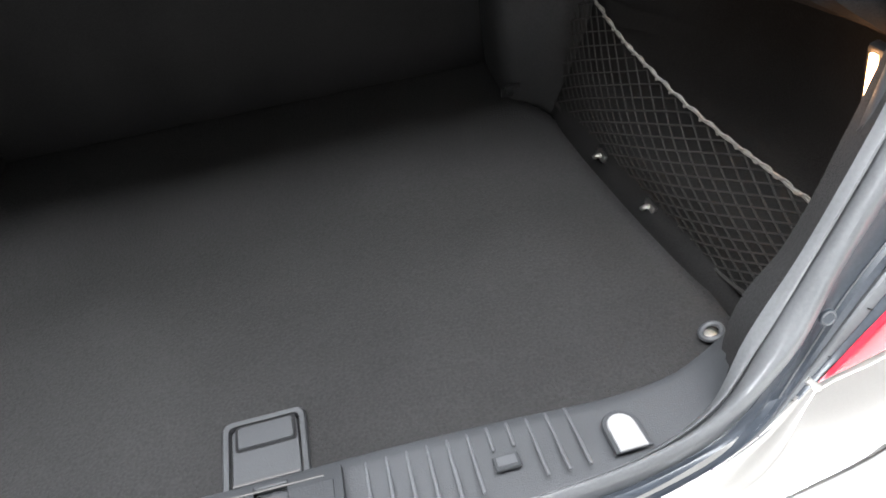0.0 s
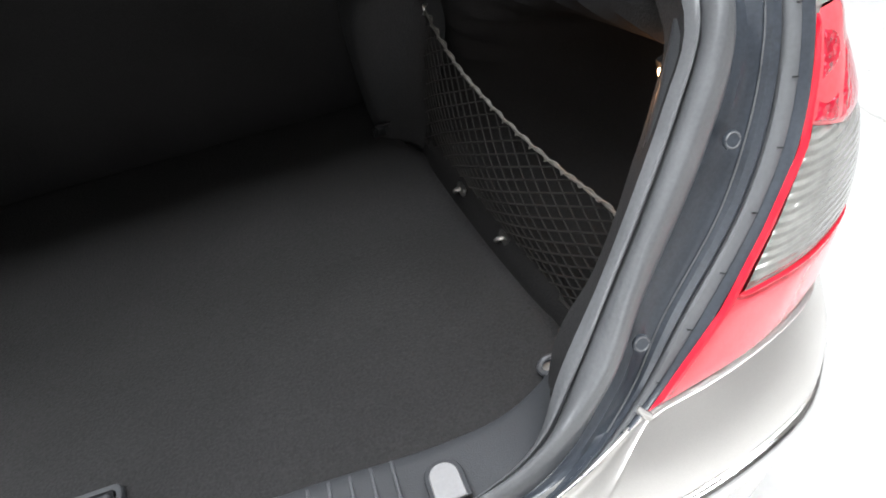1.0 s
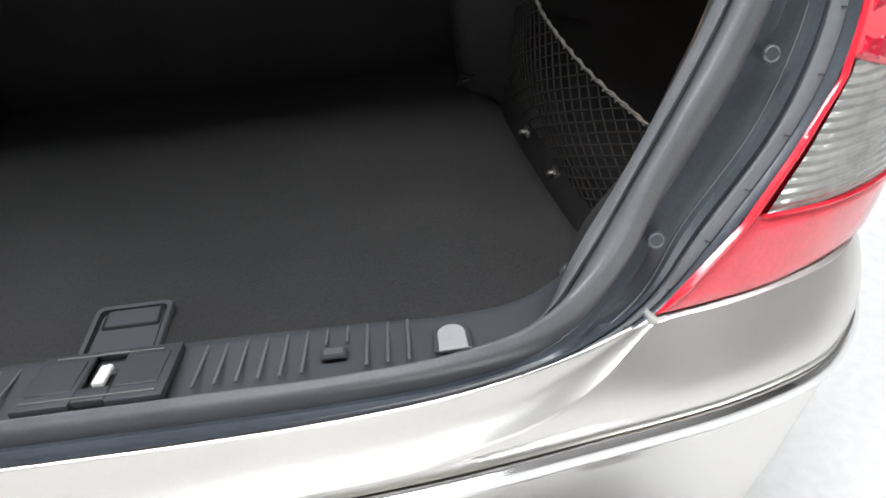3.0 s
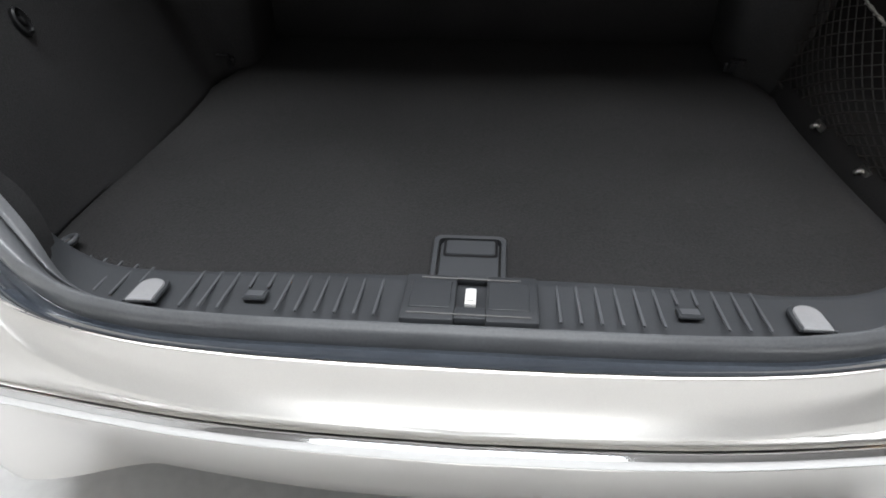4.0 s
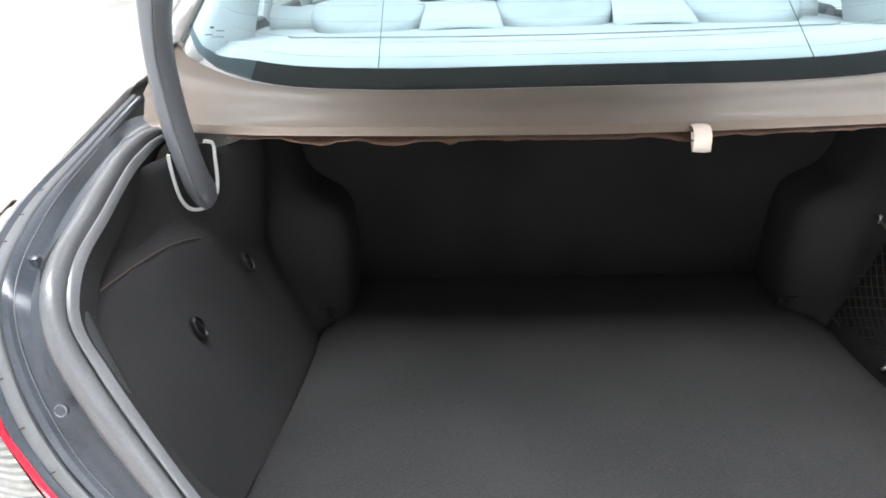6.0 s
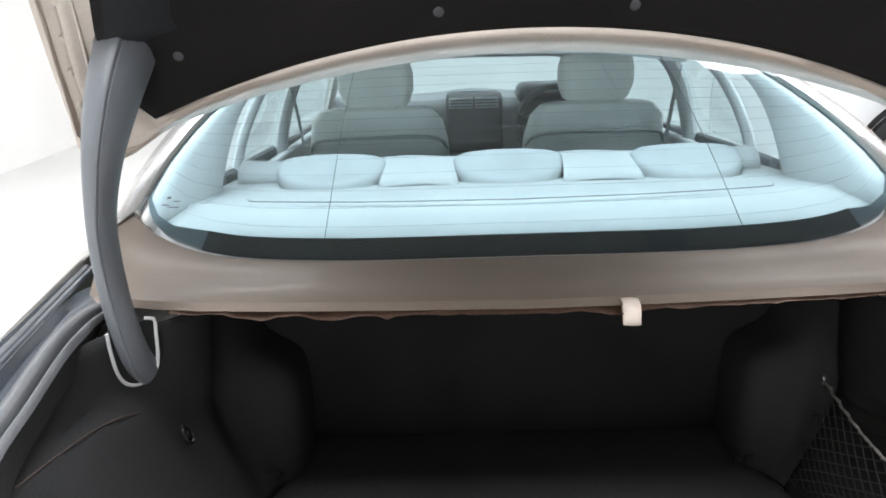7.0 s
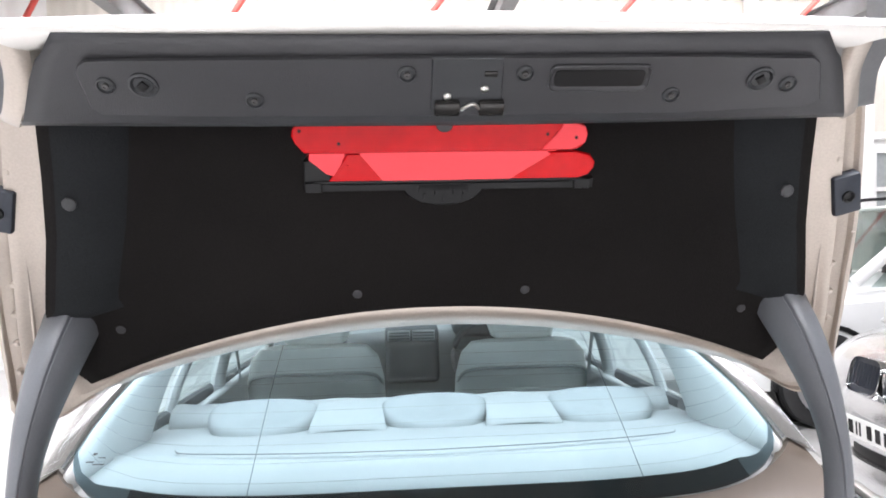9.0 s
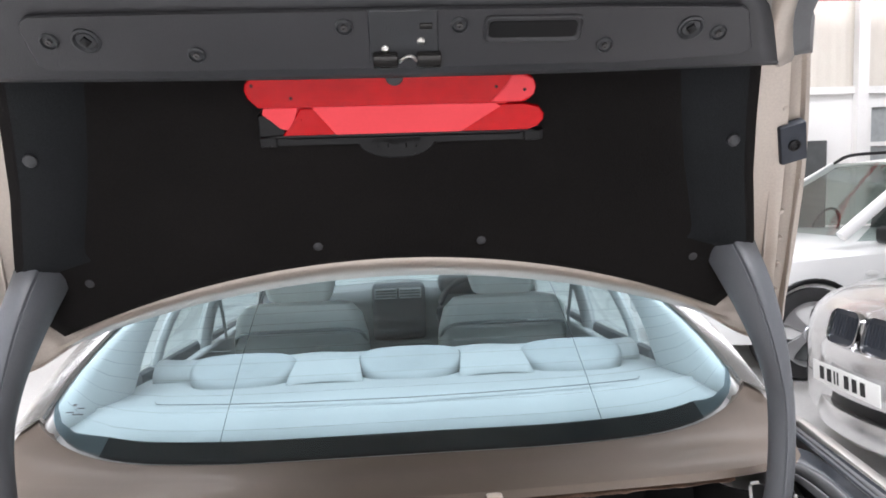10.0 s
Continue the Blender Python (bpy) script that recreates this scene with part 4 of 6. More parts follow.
# boot lamps behind the opening's edges
lit = glowing("lit_boot_lamp", (1.0, .62, .30), 9.0)
for sgn, power in ((1, .20), (-1, .14)):
    bm = mesh()
    m = at(sgn * .673, .300, .934, 0, sgn * -14, sgn * 8)
    rbox(bm, (.012, .022, .080), m, .003)
    lampb = part("boot_lamp", bm, BLACK, car, "small lit boot lamp beside the opening")
    bm = mesh()
    rbox(bm, (.006, .009, .066), m @ at(sgn * -.006, .001, 0), .002)
    part("lamp_lens", bm, lit, lampb)
    data = bpy.data.lights.new("boot_lamp_bulb", "POINT")
    data.energy, data.color, data.shadow_soft_size = power, (1.0, .5, .22), .012
    bulb = new("boot_lamp_bulb", data)
    bulb.matrix_world = LEVEL @ Matrix.Translation((sgn * .640, .312, .940))
# pull strap under the rear panel
bm = mesh()
sp = curve([(.147, .645, 1.118), (.147, .612, 1.122), (.147, .600, 1.112), (.147, .598, 1.095), (.149, .604, 1.086), (.150, .614, 1.090), (.149, .622, 1.112)], 18)
tube(bm, sp, .0135, 10, flat=.14, side=(1, 0, 0))
part("pull_strap", bm, STRAP, car, "cream webbing pull strap")

# ---------------------------------------------------------------- boot lid, standing open
LV, LN = V(0, -.4685, .8835), V(0, -.8835, -.4685)


def L(x, v, w=0.0):
    return V(x, .69, 1.53) + LV * v + LN * w


PANEL = [(x / 10, .005 - .0038 * x * x) for x in (0, .6, 1.2, 1.8, 2.4, 3, 3.6, 4.2, 4.8, 5.4, 6)] + [(.636, -.095), (.634, -.008), (.613, .07), (.595, .152), (.580, .25), (.566, .338)]
METAL = [(x / 10, -.054 - .0033 * x * x) for x in (0, .6, 1.2, 1.8, 2.4, 3, 3.6, 4.2, 4.8, 5.4, 6)] + [(.705, -.222), (.752, -.212), (.745, -.13), (.738, -.07), (.732, -.02), (.706, .150), (.660, .345)]


def half_line(line, n=48):
    return [(p.x, p.y) for p in curve([(x, v, 0) for x, v in line], n)]


ph, mh = half_line(PANEL), half_line(METAL)
bm = mesh()
rows = []
# a smooth roll along the front edge, a pressed channel down the sides
for f, front, side in ((-.02, -.004, -.006), (0.0, .006, .004), (.10, .009, .007), (.30, .008, .006), (.43, .004, .013), (.58, -.001, .014), (.64, -.004, .002), (.70, -.007, -.003), (.86, -.015, -.004), (.91, -.018, .003), (.98, -.022, .002), (1.02, -.027, -.006), (1.03, -.034, -.02), (1.0, -.050, -.048)):
    h = [L(p[0] + (q[0] - p[0]) * f, p[1] + (q[1] - p[1]) * f, front + (side - front) * smooth_step(.58, .68, q[0])) for p, q in zip(ph, mh)]
    rows.append(full(h))
grid(bm, rows)
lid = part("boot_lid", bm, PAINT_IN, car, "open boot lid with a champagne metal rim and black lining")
# felt panel with raised side bolsters
bm = mesh()
rows = []


def pwidth(t):
    pts = [(0.0, .60), (.12, .634), (.33, .634), (.6, .598), (.8, .580), (1.0, .566)]
    for a, b in zip(pts, pts[1:]):
        if t <= b[0]:
            return a[1] + (b[1] - a[1]) * (t - a[0]) / (b[0] - a[0])
    return .57


def pfront(x):
    return max(.005 - .38 * x * x, -.145)


for j in range(33):
    t = j / 32
    row = []
    for i in range(57):
        s = 2 * i / 56 - 1
        x = s * pwidth(t)
        v = pfront(x) * (1 - t) + .345 * t
        w = .004 + .016 * smooth_step(.86, .90, abs(s)) * smooth_step(.25, .35, t) - .012 * smooth_step(.35, .6, t) * smooth_step(.80, .66, abs(s))
        w += .006 * math.exp(-((x + .01) / .03) ** 2) * smooth_step(.28, .36, t) * smooth_step(.62, .55, t)
        row.append(L(x, v, w))
    rows.append(row)
grid(bm, rows)
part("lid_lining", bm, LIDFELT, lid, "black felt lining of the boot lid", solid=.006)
for sgn in (1, -1):
    bm = mesh()
    rows = []
    for j in range(24):
        t = .27 + .73 * j / 23
        row = []
        inner = .83 - .05 * t
        for f, h in ((-.02, -.006), (.06, .001), (.16, .007), (.30, .012), (.5, .016), (.85, .014), (.97, .008), (1.0, -.004)):
            x = sgn * (inner + (1.002 - inner) * f) * pwidth(t)
            row.append(L(x, pfront(x) * (1 - t) + .345 * t, .012 + h * smooth_step(.26, .30, t)))
        rows.append(row)
    grid(bm, rows)
    part("lid_bolster", bm, BOLSTER, lid, "slate felt bolster at the lining's side")
for x, v, w in ((-.548, .215, .030), (.548, .215, .030), (-.136, .034, .006), (.145, .034, .006), (-.529, -.022, .006), (.534, -.017, .006)):
    bm = mesh()
    m = Matrix.Translation(L(x, v, w)) @ LN.to_track_quat("Z", "Y").to_matrix().to_4x4()
    lathe(bm, m, [(.0105, -.004), (.0105, .002), (.008, .004), (.004, .0045), (.001, .0045)], 18)
    part("trim_clip", bm, PLASTIC if v > .1 else LIDPLASTIC, lid)

# rear face of the lid: black lining, plastic trim plate, painted lip
FD, FN = V(0, -.7747, .6324), V(0, -.6324, -.7747)


def face(x, z, w=0.0):
    """A place on the lid's rear face at that height, w towards the eye."""
    return V(x * .965 + .003, 2.546 - 1.23 * z, z) + FN * w


def on_face(x, z, w=0.0):
    return Matrix.Translation(face(x, z, w)) @ Matrix((V(1, 0, 0), FD, FN)).transposed().to_4x4()


bm = mesh()
rows = []
# the last rows run black over the painted lip, standing for its shaded underside
for y, z, hw, sag in ((.515, 1.832, .575, .05), (.50, 1.822, .572, .05), (.44, 1.803, .54, .03), (.372, 1.784, .508, .008), (.356, 1.786, .500, .004), (.310, 1.824, .470, 0), (.292, 1.839, .455, 0), (.286, 1.844, .446, 0), (.279, 1.851, .438, 0), (.271, 1.861, .428, 0)):
    rows.append([V(s * hw, y - sag * s * s, z + .004 * s * s) for s in [k / 20 - 1 for k in range(41)]])
grid(bm, rows)
part("rear_face_lining", bm, LIDPLASTIC, lid, "black lining of the lid's rear face", solid=.004)
bm = mesh()
plate = [(-.412, 1.836), (-.416, 1.831), (-.416, 1.800), (-.408, 1.795), (-.277, 1.792), (-.026, 1.790), (.289, 1.792), (.436, 1.797), (.448, 1.803), (.424, 1.836), (.414, 1.840), (.25, 1.842), (0, 1.842), (-.25, 1.841), (-.403, 1.840)]
m = on_face(0, 1.82)
slab(bm, [(x, (z - 1.82) / .6324) for x, z in plate], .006, m @ Matrix.Translation((0, 0, .001)), .0015)
trim = part("trim_plate", bm, LIDPLASTIC, lid, "black moulded trim plate with screws")


def screw(x, z, r):
    bm = mesh()
    mm = on_face(x, z, .007)
    lathe(bm, mm, [(r, -.002), (r, .002), (r * .82, .004), (r * .72, .001), (r * .34, .001), (r * .34, .003), (.001, .003)], 20)
    part("screw_cup", bm, PLASTIC, trim)
    bm = mesh()
    lathe(bm, mm, [(r * .36, .002), (r * .36, .0042), (r * .16, .0046), (r * .12, .003), (.001, .003)], 12)
    part("screw", bm, CLIP, trim)


for x, z in ((-.403, 1.821), (-.239, 1.807), (-.058, 1.829), (.081, 1.829), (.267, 1.809), (.410, 1.818)):
    screw(x, z, .0105)
for x, z in ((-.361, 1.821), (.372, 1.823)):
    bm = mesh()
    mm = on_face(x, z, .007)
    lathe(bm, mm, [(.0162, -.002), (.0162, .0025), (.0136, .0035), (.0110, 0), (.0102, 0), (.0102, .0015), (.001, .0015)], 24)
    port = part("access_plug", bm, PLASTIC, trim)
    bm = mesh()
    rbox(bm, (.010, .010, .004), mm @ at(0, 0, .003, 0, 0, 40), .001)
    part("square_key", bm, BLACK, port)
bm = mesh()
mm = on_face(.172, 1.825, .007)
o = rrect(.118, .036, .008)
grid(bm, [[mm @ V(x, y, -.001) for x, y in o], [mm @ V(x, y, .003) for x, y in o], [mm @ V(x * .98, y * .93, .004) for x, y in o], [mm @ V(x * .95, y * .82, .001) for x, y in o], [mm @ V(x * .92, y * .72, -.0005) for x, y in o]], loop=True)
fan(bm, [mm @ V(x * .92, y * .72, -.0005) for x, y in o])
rec = part("grab_recess", bm, LIDPLASTIC, trim, "recessed grab handle")
bm = mesh()
slab(bm, rrect(.106, .022, .006), .001, mm @ at(0, -.001, .0002), .0004)
part("recess_floor", bm, BLACK, rec)
# latch
bm = mesh()
slab(bm, [(-.040, -.044), (.044, -.044), (.040, .028), (-.040, .028)], .004, on_face(.012, 1.825, .006), .002)
latch = part("latch", bm, PLASTIC, lid, "black boot latch with steel claws")
GLOSS = mat("glossy_black_steel", (.05, .048, .046), .22, .6, .1, 30, 200)
for x, w in ((-.010, .030), (.044, .030)):
    bm = mesh()
    rbox(bm, (w, .019, .012), on_face(x, 1.8015, .013), .003)
    part("claw_housing", bm, GLOSS, latch)
for x, z in ((-.010, 1.8105), (.034, 1.817)):
    bm = mesh()
    lathe(bm, on_face(x, z, .009), [(.0048, 0), (.0048, .003), (.003, .0045), (.001, .005)], 14)
    part("bolt_head", bm, STEEL, latch)
bm = mesh()
tube(bm, curve([face(.008, 1.801, .016), face(.013, 1.806, .020), face(.020, 1.808, .020), face(.029, 1.802, .016)], 14), .0022, 8)
part("claw", bm, STEEL, latch)
bm = mesh()
rbox(bm, (.015, .007, .004), on_face(.040, 1.830, .010), .001)
part("latch_tag", bm, GLOSS, latch)
# painted outer skin: lip, rear face outside, top skin
bm = mesh()
rows = []
for y, z, hw in ((.288, 1.858, .468), (.280, 1.858, .474), (.272, 1.861, .486), (.267, 1.864, .502), (.262, 1.868, .514), (.259, 1.873, .522), (.260, 1.878, .526), (.268, 1.886, .53), (.34, 1.893, .56), (.45, 1.893, .61), (.53, 1.882, .63)):
    rows.append([V(s * hw, y + .010 * s * s, z - .006 * s * s) for s in [k / 15 - 1 for k in range(31)]])
grid(bm, rows)
part("lid_lip", bm, PAINT, lid, "champagne painted lid edge")
bm = mesh()
rows = []
for j in range(12):
    t = j / 11
    row = []
    for i in range(41):
        s = 2 * i / 40 - 1
        hw = .735 + (.640 - .735) * t
        x = s * hw
        v = (-.031 - .35 * x * x * 1.05) * (1 - t) + .345 * t
        row.append(L(x, v, -.05 - .02 * t))
    rows.append(row)
row = rows[-1]
rows.append([V(p.x * .985, .53, 1.880) for p in row])
grid(bm, rows)
part("lid_skin", bm, PAINT, lid, solid=.003)
for sgn in (1, -1):
    # painted side wall of the lid beside the rear face
    bm = mesh()
    a = curve([(.568, .520, 1.826), (.545, .44, 1.802), (.508, .375, 1.791), (.478, .33, 1.828), (.462, .292, 1.856)], 16)
    b = curve([(.640, .53, 1.838), (.610, .45, 1.818), (.566, .385, 1.812), (.540, .34, 1.840), (.522, .275, 1.866)], 16)
    mid = [p.lerp(q, .55) + V(0, 0, .003) for p, q in zip(a, b)]
    rows = [a, [p.lerp(q, .15) - V(0, 0, .006) for p, q in zip(a, b)], [p.lerp(q, .45) - V(0, 0, .004) for p, q in zip(a, b)], mid]
    grid(bm, [[p if sgn > 0 else flip(p) for p in r] for r in rows])
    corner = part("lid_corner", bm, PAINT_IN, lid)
    # outer half of the corner, in a darker grey than the inner half
    bm = mesh()
    rows = [mid, [p.lerp(q, .85) + V(0, 0, .001) for p, q in zip(a, b)], b, [q + V(.004, 0, .05) for q in b], [q + V(-.01, 0, .10) for q in b]]
    grid(bm, [[p if sgn > 0 else flip(p) for p in r] for r in rows])
    part("corner_strip", bm, GASKET, corner, "darker grey strip on the lid's corner")
    # rubber stop block
    bm = mesh()
    fr = Matrix.Translation(L(sgn * .660, .190, .016)) @ Matrix((V(1, 0, 0), LV, -LN)).transposed().to_4x4()
    rbox(bm, (.044, .070, .022), fr @ at(-sgn * .002, .012, .004, 0, 0, sgn * 17), .004)
    stop = part("stop_block", bm, mat("blue_black_rubber", (.022, .028, .04), .5, 0, .15, 30, 200, .1) if sgn > 0 else bpy.data.materials["blue_black_rubber"], lid, "blue-black rubber stop block")
    bm = mesh()
    nm = Matrix.Translation(L(sgn * .658, .200, .024)) @ LN.to_track_quat("Z", "Y").to_matrix().to_4x4()
    lathe(bm, nm, [(.010, -.002), (.010, .003), (.006, .005), (.004, .002), (.001, .002)], 14)
    part("stop_screw", bm, BLACK, stop)
    for x, v in ((.676, .07), (.688, .014), (.700, -.042), (.710, -.10), (.633, .26)):
        bm = mesh()
        nm = Matrix.Translation(L(sgn * x, v, .012)) @ LN.to_track_quat("Z", "Y").to_matrix().to_4x4()
        lathe(bm, nm, [(.006, -.006), (.006, 0), (.004, .0025), (.001, .003)], 12)
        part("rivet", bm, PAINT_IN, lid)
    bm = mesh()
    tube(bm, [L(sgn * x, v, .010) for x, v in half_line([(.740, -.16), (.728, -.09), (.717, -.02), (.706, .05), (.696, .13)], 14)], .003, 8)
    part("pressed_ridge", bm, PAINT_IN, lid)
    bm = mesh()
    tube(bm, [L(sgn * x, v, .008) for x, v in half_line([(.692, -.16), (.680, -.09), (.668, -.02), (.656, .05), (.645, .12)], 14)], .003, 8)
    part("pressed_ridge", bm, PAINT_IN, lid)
    # gooseneck hinge arm: a two-faced plastic cover that flares where it meets the lid
    pts = curve([(.621, .610, 1.026), (.623, .592, 1.050), (.630, .584, 1.10), (.641, .590, 1.17), (.646, .600, 1.266), (.632, .606, 1.36), (.618, .624, 1.43), (.610, .652, 1.480), (.607, .682, 1.515), (.606, .712, 1.556)], 40)
    rows = []
    for i, p in enumerate(pts):
        k = i / 39
        w = .0185 + .0245 * smooth_step(.40, 1.0, k)
        d = .022 + .010 * smooth_step(.5, .9, k)
        t = (pts[min(i + 1, 39)] - pts[max(i - 1, 0)]).normalized()
        side = (V(1, 0, 0) - t * t.x).normalized()
        back = side.cross(t)
        if back.y > 0:
            back = -back
        ring = []
        for a, b in ((1.0, -.55), (.97, .15), (.90, .50), (.6, .78), (.1, .98), (-.18, 1.04), (-.27, 1.0), (-.33, .88), (-.40, .93), (-.62, .72), (-.88, .30), (-.98, -.1), (-1.0, -.6), (-.8, -.95), (0, -1.0), (.8, -.95)):
            ring.append(p + side * (a * w) + back * (b * d))
        rows.append(ring if sgn > 0 else [flip(q) for q in ring])
    bm = mesh()
    grid(bm, rows, loop=True)
    fan(bm, rows[-1])
    fan(bm, rows[0][::-1])
    arm = part("hinge_arm", bm, ARM, car, "grey plastic covered gooseneck hinge arm")

# ---------------------------------------------------------------- rear window and cabin
gb = curve([(0, .762, 1.157), (.36, .764, 1.159), (.54, .786, 1.168), (.64, .828, 1.186), (.700, .885, 1.213), (.722, .94, 1.24)], 30)
gt = curve([(0, 1.56, 1.512), (.3, 1.552, 1.509), (.50, 1.525, 1.495), (.585, 1.48, 1.474), (.605, 1.43, 1.456), (.62, 1.37, 1.434)], 30)

def glass_at(i, f):
    """A place on the rear window: i along its half, f from its foot to its head."""
    p = gb[i].lerp(gt[i], f)
    return p + V(0, -.012, .022) * math.sin(math.pi * f)


bm = mesh()
grid(bm, [full([glass_at(i, j / 14) for i in range(30)]) for j in range(15)])
win = part("rear_window", bm, TINT, car, "green tinted rear window with heater lines")
win.visible_shadow = False
bm = mesh()
grid(bm, [[flip(p) for p in r[21:0:-1]] + r for r in ([glass_at(i, f) + V(0, .003, -.003) for i in range(23)] for f in (-.005, .02, .042, .058))])
part("black_band", bm, BLACK, win)
for sgn in (1, -1):
    # the band narrows round the window's lower corners
    bm = mesh()
    rows = [[glass_at(i, f0 + (f1 - f0) * k) + V(0, .003, -.003) for i, f0, f1 in ((22 if sgn > 0 else 21, -.005, .058), (23, -.005, .046), (24, -.005, .036), (26, -.005, .03), (28, -.005, .026), (29, -.005, .022))] for k in (0, .33, .66, 1)]
    grid(bm, [[p if sgn > 0 else flip(p) for p in r] for r in rows])
    part("corner_band", bm, FRIT, win, "grey dotted corner of the band")
for k in range(14):
    f = .09 + .058 * k
    bm = mesh()
    tube(bm, full([glass_at(i, f) + V(0, .002, -.002) for i in range(0, 30, 3)]), .0003, 4, caps=False)
    part("heater_wire", bm, WIRE, win)
for x0, x1 in ((-.356, -.358), (.393, .41)):
    bm = mesh()
    pts = []
    for j in range(10):
        f = .05 + .85 * j / 9
        x = x0 + (x1 - x0) * f
        h = [glass_at(i, f) for i in range(30)]
        for a, b in zip(h, h[1:]):
            if a.x <= abs(x) <= b.x:
                q = a.lerp(b, (abs(x) - a.x) / max(b.x - a.x, 1e-6))
                pts.append(V(math.copysign(q.x, x), q.y + .002, q.z - .002))
    tube(bm, pts, .0008, 5, caps=False)
    part("window_lead", bm, LEAD, win)
# small etched maker's marks in the lower corner of the glass, as plain bars
for i, f, w, h in ((26, .060, .016, .0028), (25, .075, .024, .0022), (25, .100, .016, .0022), (26, .092, .008, .006)):
    bm = mesh()
    c = glass_at(i, f)
    rbox(bm, (w, h, .0008), Matrix.Translation(V(-c.x + .01, c.y - .004, c.z + .004)) @ at(0, 0, 0, 24, 0, -8), .0003, 1)
    part("etched_mark", bm, LEAD, win)
# parcel shelf
bm = mesh()
rows = []
for y, z, hw in ((.80, 1.118, .60), (.84, 1.140, .675), (.90, 1.164, .715), (.945, 1.180, .735), (.965, 1.186, .738), (.99, 1.187, .74), (1.0, 1.193, .74), (1.1, 1.188, .745), (1.25, 1.172, .74), (1.31, 1.166, .74), (1.52, 1.158, .73), (1.53, 1.14, .73)):
    rows.append(full([V(hw * k / 12, y + (.10 * (k / 12) ** 3 if .95 < y < 1.02 else 0), z - .006 * (k / 12) ** 2) for k in range(13)]))
grid(bm, rows)
shelf = part("parcel_shelf", bm, SHELF, car, "pale grey parcel shelf", solid=.01)
bm = mesh()
tube(bm, full(curve([(0, .985, 1.200), (.3, 1.0, 1.200), (.50, 1.03, 1.199), (.56, 1.06, 1.195), (.572, 1.085, 1.194)], 24)), .0013, 6)
part("blind_slot", bm, DASH, shelf)
for cx, w in ((-.437, .29), (.024, .29), (.485, .29)):
    # bowl-shaped headrest, folded back on the shelf: a flat far edge and a round near one
    bm = mesh()
    rows = []
    for f, h in ((.62, -.012), (.80, .000), (.92, .014), (.985, .030), (1.0, .044), (.985, .056), (.94, .064), (.85, .069), (.6, .072), (.3, .073)):
        row = []
        for k in range(36):
            a = 2 * math.pi * k / 36
            cx_, sy_ = math.cos(a), math.sin(a)
            px = w / 2 * math.copysign(abs(cx_) ** (.55 if sy_ > 0 else .95), cx_)
            py = (.032 if sy_ > 0 else .120) * math.copysign(abs(sy_) ** .85, sy_)
            row.append(V(cx + px * f, 1.405 + py * f, 1.150 + h + .028 * py / .1))
        rows.append(row)
    grid(bm, rows, loop=True)
    fan(bm, rows[-1])
    fan(bm, rows[0][::-1])
    part("rear_headrest", bm, HEADREST, car, "folded pale grey rear headrest")
bm = mesh()
rows = []
for y, z in ((1.43, 1.150), (1.44, 1.180), (1.46, 1.198), (1.50, 1.206), (1.55, 1.198), (1.57, 1.15)):
    rows.append(full([V(.70 * k / 24, y, z + .003 * math.cos(k * .75) * (1 if z > 1.16 else 0)) for k in range(25)]))
grid(bm, rows)
part("seat_top_pad", bm, SHELF, car, solid=.01)
for x0, x1 in ((-.292, -.121), (.169, .340)):
    # raised pad between two headrests, flaring towards the rear
    bm = mesh()
    rows = []
    for f, y, z in ((0, 1.455, 1.203), (.15, 1.43, 1.212), (.5, 1.38, 1.203), (.8, 1.33, 1.186), (1, 1.29, 1.168)):
        out = .016 * f * f
        rows.append([V(x0 - out + .004, y, z - .02)] + [V(x0 - out + (x1 - x0 + 2 * out) * k / 8, y, z + .006 * math.sin(math.pi * k / 8)) for k in range(9)] + [V(x1 + out - .004, y, z - .02)])
    grid(bm, rows)
    part("shelf_pad", bm, SHELF, car, "raised pad between the headrests", solid=.006)
bm = mesh()
rbox(bm, (1.36, .10, .55), at(0, 1.60, .905, -8), .03, 3)
part("rear_seat_back", bm, SHELF, car, "grey rear seat back")


